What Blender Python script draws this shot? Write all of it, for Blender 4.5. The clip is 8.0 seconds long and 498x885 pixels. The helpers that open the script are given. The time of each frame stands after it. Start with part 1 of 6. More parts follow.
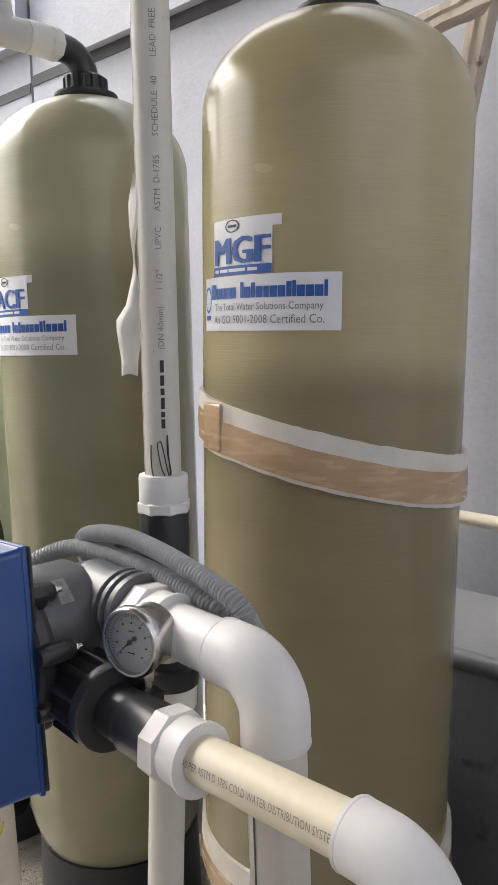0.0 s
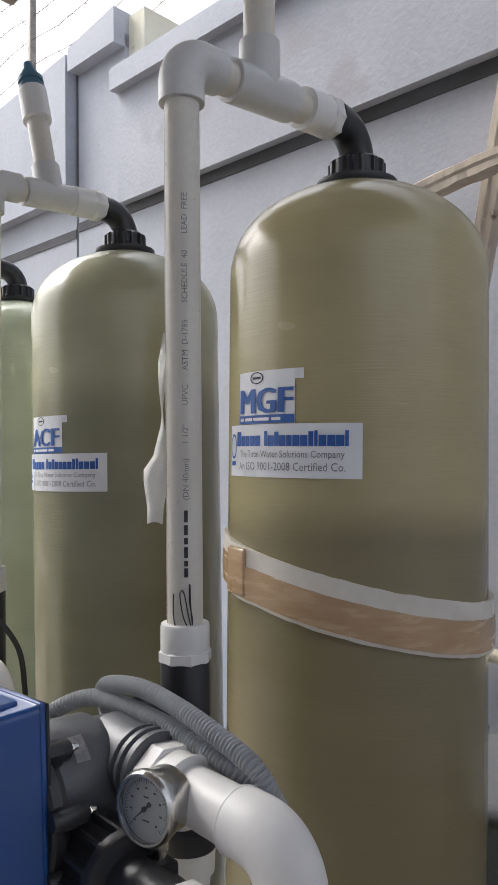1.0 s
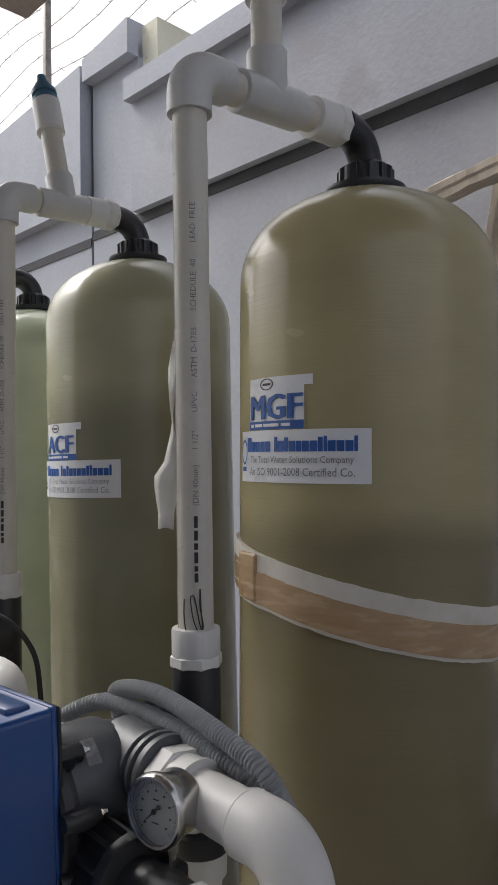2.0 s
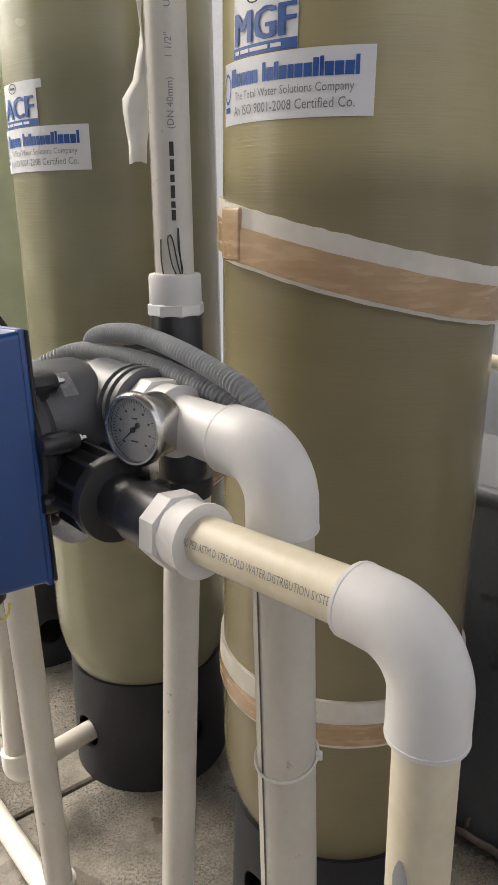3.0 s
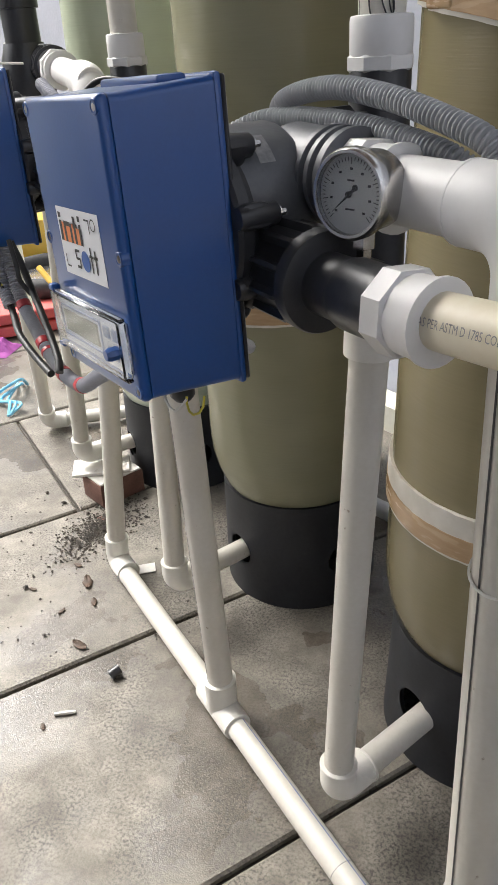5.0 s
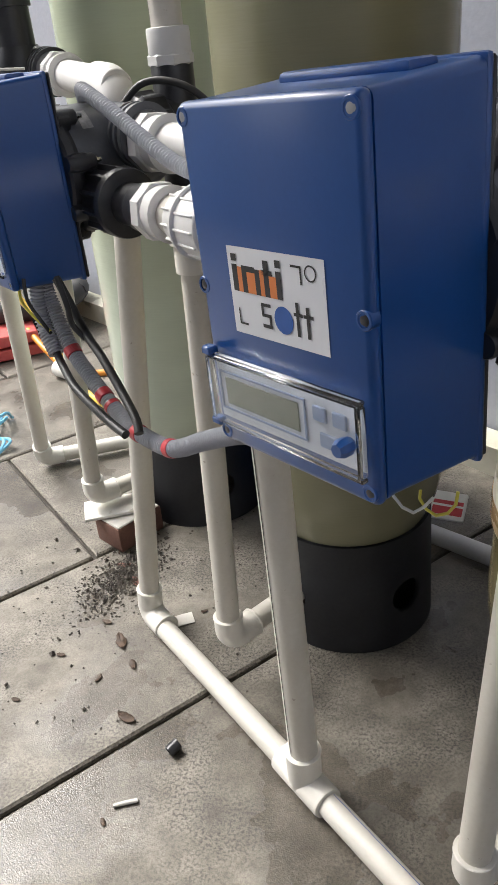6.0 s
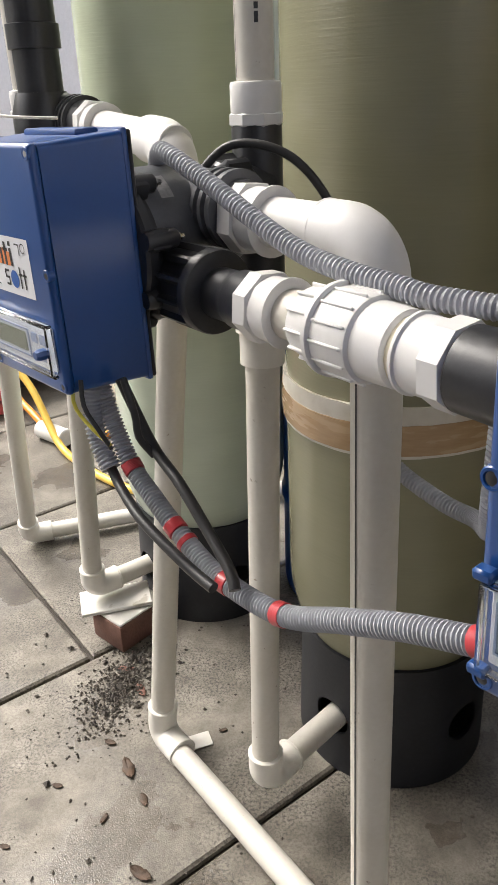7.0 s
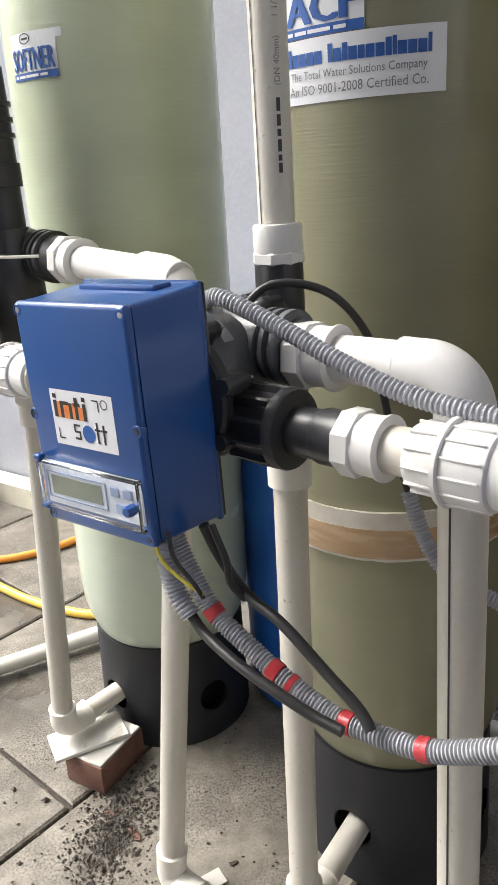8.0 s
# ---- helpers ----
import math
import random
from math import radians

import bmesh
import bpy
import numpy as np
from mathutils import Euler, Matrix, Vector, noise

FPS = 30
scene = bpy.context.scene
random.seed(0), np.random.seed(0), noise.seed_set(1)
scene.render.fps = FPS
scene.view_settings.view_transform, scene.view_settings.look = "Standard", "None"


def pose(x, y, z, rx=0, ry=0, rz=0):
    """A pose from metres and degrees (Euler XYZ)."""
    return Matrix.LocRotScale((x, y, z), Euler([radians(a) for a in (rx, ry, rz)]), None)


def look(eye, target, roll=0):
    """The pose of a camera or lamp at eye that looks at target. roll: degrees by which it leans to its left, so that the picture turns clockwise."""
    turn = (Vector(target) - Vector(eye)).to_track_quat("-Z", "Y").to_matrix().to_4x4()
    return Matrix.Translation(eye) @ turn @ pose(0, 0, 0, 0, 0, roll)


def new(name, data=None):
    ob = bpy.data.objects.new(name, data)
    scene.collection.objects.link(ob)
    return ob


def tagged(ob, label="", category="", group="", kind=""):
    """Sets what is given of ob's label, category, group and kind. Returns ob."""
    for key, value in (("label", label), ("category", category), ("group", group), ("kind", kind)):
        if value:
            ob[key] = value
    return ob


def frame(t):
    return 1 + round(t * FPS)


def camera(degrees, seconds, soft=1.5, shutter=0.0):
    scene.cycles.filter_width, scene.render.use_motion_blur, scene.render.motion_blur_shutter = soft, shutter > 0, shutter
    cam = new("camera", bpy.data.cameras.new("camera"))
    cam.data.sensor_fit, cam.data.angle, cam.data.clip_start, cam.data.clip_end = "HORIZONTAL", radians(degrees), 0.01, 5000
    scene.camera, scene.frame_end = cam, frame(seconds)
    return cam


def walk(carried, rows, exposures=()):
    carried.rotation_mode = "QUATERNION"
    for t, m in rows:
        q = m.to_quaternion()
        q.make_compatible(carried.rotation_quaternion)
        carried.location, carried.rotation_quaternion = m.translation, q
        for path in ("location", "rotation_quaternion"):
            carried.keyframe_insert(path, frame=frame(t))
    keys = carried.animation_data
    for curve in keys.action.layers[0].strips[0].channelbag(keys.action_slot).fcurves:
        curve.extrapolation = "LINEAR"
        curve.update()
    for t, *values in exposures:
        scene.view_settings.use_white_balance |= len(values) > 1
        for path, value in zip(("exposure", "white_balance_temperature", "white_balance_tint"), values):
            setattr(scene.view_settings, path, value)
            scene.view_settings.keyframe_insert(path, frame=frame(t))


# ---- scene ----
cam = camera(37, 8.0)
PATH = [
    (0, (-0.013, 0.146, 1.256), (-0.021, 2.128, 0.991), -0.8),
    (0.5, (-0.005, 0.137, 1.274), (0.019, 2.135, 1.181), -0.5),
    (1, (-0.002, 0.131, 1.294), (-0.091, 2.128, 1.34), -0.5),
    (1.2, (-0.001, 0.13, 1.299), (-0.119, 2.124, 1.395), -0.6),
    (2.3, (0.009, 0.123, 1.287), (-0.127, 2.119, 1.291), -0.9),
    (2.5, (0.009, 0.139, 1.248), (-0.108, 2.126, 1.055), -0.8),
    (3, (0.006, 0.176, 1.174), (-0.097, 2.083, 0.581), -0.5),
    (3.5, (0.009, 0.188, 1.122), (-0.133, 2.011, 0.312), -0.3),
    (4, (-0.01, 0.195, 1.104), (-0.22, 1.962, 0.19), 0.4),
    (4.5, (-0.019, 0.199, 1.1), (-0.383, 1.909, 0.128), -2.1),
    (4.7, (-0.025, 0.201, 1.103), (-0.466, 1.894, 0.134), -3.2),
    (5.8, (-0.253, 0.327, 1.109), (-0.55, 2.058, 0.153), -5.2),
    (6, (-0.278, 0.352, 1.104), (-0.574, 2.075, 0.133), -5.6),
    (6.5, (-0.368, 0.495, 1.11), (-0.682, 2.235, 0.176), -4.3),
    (7, (-0.445, 0.532, 1.113), (-0.625, 2.323, 0.241), -2.3),
    (7.5, (-0.581, 0.548, 1.151), (-0.441, 2.39, 0.384), -3.4),
    (8, (-0.641, 0.551, 1.167), (-0.457, 2.424, 0.489), -3.8),
]
EXPOSURES = [(0, 1.62, 6700, 12), (0.5, 1.6, 6550, 10), (1.0, 1.2, 6400, 11), (1.2, 1.05, 6400, 10), (2.3, 0.60, 6600, 11), (2.5, 0.82, 6800, 11), (3.0, 1.5, 7050, 11), (3.5, 1.82, 7000, 12),
             (4.0, 1.68, 6900, 11), (4.5, 1.52, 6650, 10), (5.8, 1.1, 6450, 10), (6.5, 1.04, 6600, 11), (7.0, 1.13, 6700, 11), (7.5, 1.32, 6700, 11), (8.0, 1.33, 6550, 10)]
walk(cam, [(t, look(eye, target, roll)) for t, eye, target, roll in PATH], EXPOSURES)

# ---- world, sun and exposure ----
world = bpy.data.worlds.new("world")
scene.world = world
world.use_nodes = True
wn = world.node_tree.nodes
sky = wn.new("ShaderNodeTexSky")
sky.sky_type, sky.sun_disc = "NISHITA", False
sky.sun_elevation, sky.sun_rotation = radians(52), radians(-62)
sky.dust_density, sky.ozone_density, sky.air_density = 6.0, 1.0, 1.2
sky_wash = wn.new("ShaderNodeHueSaturation")
sky_wash.inputs["Saturation"].default_value = 0.3
world.node_tree.links.new(sky.outputs[0], sky_wash.inputs["Color"])
world.node_tree.links.new(sky_wash.outputs[0], wn["Background"].inputs[0])
wn["Background"].inputs[1].default_value = 0.15
sun = new("sun", bpy.data.lights.new("sun", "SUN"))
sun.data.energy, sun.data.angle, sun.data.color = 1.5, radians(30), (1.0, 0.97, 0.92)
sun.matrix_world = look((-3.0, 1.6, 4.4), (0, 0, 0))
scene.view_settings.exposure = 0.0

# ---- frame of the row: U runs along the row of tanks, V from the aisle to the wall ----
U, V = Vector((0.6877, -0.726, 0)), Vector((0.726, 0.6877, 0))
O1, O2, O3 = Vector((-0.274, 0.713, 0)), Vector((-0.672, 1.151, 0)), Vector((-1.095, 1.628, 0))
UP = Vector((0, 0, 1))


def at(o, a, b, z):
    return o + a * U + b * V + z * UP


# ---- materials ----
def material(name, c1, c2, rough=0.5, scale=8.0, fine=90.0, bump=0.1, metal=0.0, coat=0.0, spots=None, spot_scale=14.0, spot_cut=0.68, stretch=(1, 1, 1), rough_var=0.1, transmission=0.0):
    m = bpy.data.materials.new(name)
    m.use_nodes = True
    n, l = m.node_tree.nodes, m.node_tree.links
    p = n["Principled BSDF"]
    tc, mp = n.new("ShaderNodeTexCoord"), n.new("ShaderNodeMapping")
    mp.inputs["Scale"].default_value = stretch
    l.new(tc.outputs["Object"], mp.inputs[0])
    big, small = n.new("ShaderNodeTexNoise"), n.new("ShaderNodeTexNoise")
    big.inputs["Scale"].default_value, big.inputs["Detail"].default_value = scale, 5
    small.inputs["Scale"].default_value, small.inputs["Detail"].default_value = fine, 3
    l.new(mp.outputs[0], big.inputs[0])
    l.new(mp.outputs[0], small.inputs[0])
    add = n.new("ShaderNodeMath")
    add.operation = "MULTIPLY_ADD"
    add.inputs[1].default_value, add.inputs[2].default_value = 0.35, 0.0
    l.new(small.outputs[0], add.inputs[0])
    l.new(big.outputs[0], add.inputs[2])
    ramp = n.new("ShaderNodeValToRGB")
    ramp.color_ramp.elements[0].position, ramp.color_ramp.elements[1].position = 0.45, 0.9
    ramp.color_ramp.elements[0].color, ramp.color_ramp.elements[1].color = (*c1, 1), (*c2, 1)
    l.new(add.outputs[0], ramp.inputs[0])
    out = ramp.outputs[0]
    if spots:
        sp, cut, mix = n.new("ShaderNodeTexNoise"), n.new("ShaderNodeValToRGB"), n.new("ShaderNodeMix")
        sp.inputs["Scale"].default_value, sp.inputs["Detail"].default_value = spot_scale, 6
        l.new(tc.outputs["Object"], sp.inputs[0])
        cut.color_ramp.elements[0].position, cut.color_ramp.elements[1].position = spot_cut, spot_cut + 0.06
        l.new(sp.outputs[0], cut.inputs[0])
        mix.data_type = "RGBA"
        mix.inputs[7].default_value = (*spots, 1)
        l.new(cut.outputs[0], mix.inputs[0])
        l.new(out, mix.inputs[6])
        out = mix.outputs[2]
    l.new(out, p.inputs["Base Color"])
    rr = n.new("ShaderNodeMapRange")
    rr.inputs[3].default_value, rr.inputs[4].default_value = rough - rough_var, rough + rough_var
    l.new(big.outputs[0], rr.inputs[0])
    l.new(rr.outputs[0], p.inputs["Roughness"])
    p.inputs["Metallic"].default_value, p.inputs["Coat Weight"].default_value, p.inputs["Coat Roughness"].default_value = metal, coat, 0.15
    p.inputs["Transmission Weight"].default_value = transmission
    if bump:
        b = n.new("ShaderNodeBump")
        b.inputs["Strength"].default_value, b.inputs["Distance"].default_value = bump, 0.002
        l.new(small.outputs[0], b.inputs["Height"])
        l.new(b.outputs[0], p.inputs["Normal"])
    return m


def wound_glassfibre(name, light, dark, level, soft):
    """Filament-wound tank wall: fine hoop threads, resin gloss, and the filling that shows through below its level."""
    m = bpy.data.materials.new(name)
    m.use_nodes = True
    n, l = m.node_tree.nodes, m.node_tree.links
    p = n["Principled BSDF"]
    tc, mp, sep = n.new("ShaderNodeTexCoord"), n.new("ShaderNodeMapping"), n.new("ShaderNodeSeparateXYZ")
    mp.inputs["Scale"].default_value = (17, 17, 430)
    l.new(tc.outputs["Object"], mp.inputs[0])
    l.new(tc.outputs["Object"], sep.inputs[0])
    thread, blotch, patch = (n.new("ShaderNodeTexNoise") for _ in range(3))
    thread.inputs["Scale"].default_value, thread.inputs["Detail"].default_value = 1.0, 4
    l.new(mp.outputs[0], thread.inputs[0])
    blotch.inputs["Scale"].default_value, blotch.inputs["Detail"].default_value = 5.0, 4
    l.new(tc.outputs["Object"], blotch.inputs[0])
    mp2 = n.new("ShaderNodeMapping")
    mp2.inputs["Scale"].default_value = (5, 5, 11)
    l.new(tc.outputs["Object"], mp2.inputs[0])
    patch.inputs["Scale"].default_value, patch.inputs["Detail"].default_value = 1.0, 2
    l.new(mp2.outputs[0], patch.inputs[0])
    zz = n.new("ShaderNodeMath")
    zz.operation = "MULTIPLY_ADD"
    zz.inputs[1].default_value = 0.06
    l.new(blotch.outputs[0], zz.inputs[0])
    l.new(sep.outputs[2], zz.inputs[2])
    fill = n.new("ShaderNodeMapRange")
    fill.interpolation_type = "SMOOTHSTEP"
    fill.inputs[1].default_value, fill.inputs[2].default_value = level + 0.03 - soft, level + 0.03 + soft
    l.new(zz.outputs[0], fill.inputs[0])
    mix = n.new("ShaderNodeMix")
    mix.data_type = "RGBA"
    mix.inputs[6].default_value, mix.inputs[7].default_value = (*dark, 1), (*light, 1)
    l.new(fill.outputs[0], mix.inputs[0])
    hs = n.new("ShaderNodeHueSaturation")
    val = n.new("ShaderNodeMapRange")
    val.inputs[1].default_value, val.inputs[2].default_value = 0.3, 0.7
    val.inputs[3].default_value, val.inputs[4].default_value = 0.92, 1.08
    avg = n.new("ShaderNodeMath")
    avg.operation = "MULTIPLY_ADD"
    avg.inputs[1].default_value = 0.28
    hf = n.new("ShaderNodeMath")
    hf.operation, hf.inputs[1].default_value = "MULTIPLY", 0.72
    l.new(patch.outputs[0], hf.inputs[0])
    l.new(thread.outputs[0], avg.inputs[0])
    l.new(hf.outputs[0], avg.inputs[2])
    l.new(avg.outputs[0], val.inputs[0])
    l.new(val.outputs[0], hs.inputs["Value"])
    l.new(mix.outputs[2], hs.inputs["Color"])
    l.new(hs.outputs[0], p.inputs["Base Color"])
    rr = n.new("ShaderNodeMapRange")
    rr.inputs[1].default_value, rr.inputs[2].default_value = 0.15, 0.85
    rr.inputs[3].default_value, rr.inputs[4].default_value = 0.10, 0.30
    l.new(patch.outputs[0], rr.inputs[0])
    l.new(rr.outputs[0], p.inputs["Roughness"])
    b = n.new("ShaderNodeBump")
    b.inputs["Strength"].default_value, b.inputs["Distance"].default_value = 0.22, 0.0012
    l.new(thread.outputs[0], b.inputs["Height"])
    l.new(b.outputs[0], p.inputs["Normal"])
    p.inputs["Specular IOR Level"].default_value = 0.6
    return m


FRP_A = wound_glassfibre("frp_olive", (0.415, 0.362, 0.198), (0.245, 0.210, 0.120), 1.22, 0.03)
FRP_B = wound_glassfibre("frp_grey_olive", (0.425, 0.418, 0.280), (0.270, 0.262, 0.172), 1.42, 0.05)
FRP_C = wound_glassfibre("frp_pale_green", (0.54, 0.60, 0.445), (0.57, 0.64, 0.53), 0.75, 0.25)
PVC = material("white_pvc", (0.60, 0.567, 0.497), (0.69, 0.666, 0.605), 0.38, 6, 160, 0.04, spots=(0.36, 0.31, 0.25), spot_scale=95, spot_cut=0.70)
# grey pipe, and white riser fittings with their backlit shade in the colour
PVC_GREY_AND_SHADED = material("grey_and_shaded_pvc", (0.55, 0.55, 0.54), (0.66, 0.66, 0.65), 0.35, 6, 160, 0.04)
FITTING = material("moulded_white_fitting", (0.71, 0.70, 0.68), (0.78, 0.775, 0.76), 0.42, 5, 120, 0.03, spots=(0.55, 0.50, 0.45), spot_scale=30, spot_cut=0.76)
CREAM = material("aged_cream_pipe", (0.68, 0.60, 0.43), (0.79, 0.74, 0.60), 0.46, 9, 120, 0.05, spots=(0.44, 0.30, 0.14), spot_scale=26, spot_cut=0.70)
IVORY = material("ivory_fitting", (0.74, 0.71, 0.64), (0.82, 0.80, 0.74), 0.3, 8, 120, 0.04, spots=(0.55, 0.46, 0.33), spot_scale=30, spot_cut=0.72)
BLACK = material("black_plastic", (0.017, 0.0175, 0.020), (0.034, 0.035, 0.039), 0.34, 12, 220, 0.06, spots=(0.10, 0.09, 0.08), spot_scale=60, spot_cut=0.75)
VALVE = material("charcoal_nylon", (0.075, 0.079, 0.088), (0.115, 0.120, 0.132), 0.36, 14, 260, 0.08)
BOOT = material("black_rubbery_base", (0.013, 0.0145, 0.019), (0.030, 0.032, 0.038), 0.55, 10, 140, 0.10, spots=(0.07, 0.066, 0.062), spot_scale=22, spot_cut=0.70)
BLUE = material("blue_abs", (0.006, 0.060, 0.235), (0.009, 0.073, 0.28), 0.30, 5, 300, 0.015, coat=0.4)
STEEL = material("stainless_steel", (0.52, 0.51, 0.50), (0.66, 0.65, 0.63), 0.24, 20, 300, 0.03, metal=1.0)
DIAL = material("dial_white", (0.54, 0.55, 0.54), (0.62, 0.62, 0.61), 0.45, 10, 80, 0.0)
INK = material("black_ink", (0.02, 0.02, 0.022), (0.04, 0.04, 0.045), 0.5, 40, 200, 0.0)
PIPE_INK = material("grey_ink", (0.13, 0.13, 0.14), (0.30, 0.30, 0.30), 0.5, 120, 300, 0.0)
BLUE_INK = material("blue_ink", (0.02, 0.09, 0.34), (0.03, 0.12, 0.42), 0.4, 40, 200, 0.0)
ORANGE_INK = material("orange_ink", (0.70, 0.20, 0.05), (0.78, 0.26, 0.08), 0.4, 40, 200, 0.0)
STICKER = material("white_vinyl_sticker", (0.74, 0.76, 0.80), (0.82, 0.83, 0.86), 0.3, 12, 60, 0.02)
TAPE = material("brown_packing_tape", (0.40, 0.26, 0.14), (0.53, 0.375, 0.225), 0.26, 16, 60, 0.12, coat=0.4, stretch=(1, 1, 5), spots=(0.32, 0.17, 0.08), spot_scale=12, spot_cut=0.66)
FOAM = material("white_foam_strip", (0.58, 0.545, 0.47), (0.74, 0.71, 0.65), 0.65, 14, 70, 0.2, spots=(0.40, 0.36, 0.30), spot_scale=30, spot_cut=0.68)
CONDUIT = material("grey_conduit", (0.27, 0.28, 0.29), (0.36, 0.37, 0.385), 0.55, 10, 120, 0.05)
CONDUIT_PALE = material("pale_grey_conduit", (0.34, 0.35, 0.385), (0.44, 0.45, 0.485), 0.5, 10, 120, 0.05)
RED_TAPE = material("red_insulating_tape", (0.42, 0.03, 0.04), (0.55, 0.06, 0.07), 0.3, 30, 120, 0.1)
CABLE = material("black_cable", (0.015, 0.015, 0.016), (0.03, 0.03, 0.03), 0.45, 20, 150, 0.05)
YELLOW_WIRE = material("yellow_wire", (0.60, 0.52, 0.06), (0.70, 0.62, 0.10), 0.4, 20, 100, 0.0)
LCD = material("lcd_olive", (0.11, 0.13, 0.10), (0.14, 0.16, 0.12), 0.15, 10, 100, 0.0)
PANEL = material("display_panel_grey", (0.46, 0.50, 0.58), (0.54, 0.58, 0.66), 0.35, 10, 100, 0.0)
BUTTON = material("button_slate_blue", (0.16, 0.22, 0.36), (0.20, 0.27, 0.42), 0.4, 20, 100, 0.0)
CLEAR = material("clear_acrylic", (0.92, 0.94, 0.95), (0.96, 0.97, 0.98), 0.06, 10, 100, 0.0, rough_var=0.03, transmission=1.0)
WALL = material("lilac_grey_wall_paint", (0.375, 0.392, 0.45), (0.485, 0.502, 0.56), 0.75, 2.2, 70, 0.5, spots=(0.40, 0.40, 0.44), spot_scale=3.0, spot_cut=0.62)
# dark strip colour that stands for the shade inside the wall's groove
GROOVE_SHADE = material("wall_groove_shade", (0.06, 0.06, 0.065), (0.10, 0.10, 0.11), 0.8, 6, 60, 0.3)
PILLAR = material("cream_render", (0.62, 0.60, 0.47), (0.74, 0.72, 0.60), 0.8, 6, 60, 0.6, spots=(0.40, 0.38, 0.30), spot_scale=9, spot_cut=0.62)
WOOD = material("raw_timber", (0.42, 0.35, 0.275), (0.58, 0.505, 0.42), 0.7, 9, 90, 0.8, stretch=(1, 1, 0.25), spots=(0.15, 0.10, 0.06), spot_scale=18, spot_cut=0.66)
BRICK = material("dark_red_brick", (0.13, 0.065, 0.05), (0.22, 0.11, 0.08), 0.8, 20, 160, 0.8)
TILE = material("white_ceramic_tile", (0.66, 0.64, 0.58), (0.78, 0.76, 0.72), 0.35, 10, 100, 0.1, spots=(0.45, 0.42, 0.36), spot_scale=20, spot_cut=0.64)
LEAF = material("dry_leaf", (0.035, 0.022, 0.014), (0.10, 0.058, 0.034), 0.7, 30, 150, 0.5)
RUBBLE = material("dirt_rubble", (0.028, 0.023, 0.020), (0.10, 0.085, 0.07), 0.85, 40, 200, 0.6)
BARREL = material("blue_drum", (0.015, 0.10, 0.42), (0.02, 0.14, 0.52), 0.4, 6, 100, 0.1)
GREY_TANK = material("grey_painted_steel", (0.11, 0.115, 0.125), (0.17, 0.175, 0.185), 0.45, 7, 120, 0.15, spots=(0.06, 0.06, 0.065), spot_scale=9, spot_cut=0.64)
HOSE_Y = material("yellow_hose", (0.70, 0.44, 0.06), (0.80, 0.54, 0.10), 0.35, 8, 90, 0.05)
HOSE_O = material("orange_hose", (0.78, 0.27, 0.03), (0.86, 0.36, 0.06), 0.35, 8, 90, 0.05)
RED = material("faded_red_plastic", (0.50, 0.06, 0.06), (0.64, 0.14, 0.12), 0.5, 8, 90, 0.1)
PURPLE = material("purple_cloth", (0.24, 0.04, 0.22), (0.38, 0.09, 0.34), 0.8, 30, 200, 0.6)
CYAN = material("sky_blue_strap", (0.14, 0.46, 0.68), (0.22, 0.56, 0.78), 0.5, 30, 200, 0.2)
RUBBER = material("tyre_rubber", (0.02, 0.02, 0.02), (0.05, 0.05, 0.05), 0.7, 20, 120, 0.3)
STRING = material("off_white_plastic", (0.68, 0.67, 0.62), (0.78, 0.77, 0.72), 0.4, 20, 100, 0.1)
ROOF = material("brown_awning_sheet", (0.26, 0.20, 0.17), (0.36, 0.29, 0.25), 0.6, 6, 60, 0.2)
WIRE = material("galvanised_wire", (0.22, 0.20, 0.18), (0.36, 0.33, 0.30), 0.5, 30, 120, 0.1, metal=0.6)
BLUE_CAP = material("teal_valve_cap", (0.06, 0.15, 0.22), (0.09, 0.20, 0.28), 0.4, 20, 100, 0.05)
SCRAP = material("weathered_bark", (0.13, 0.10, 0.08), (0.28, 0.23, 0.19), 0.85, 18, 120, 0.8)


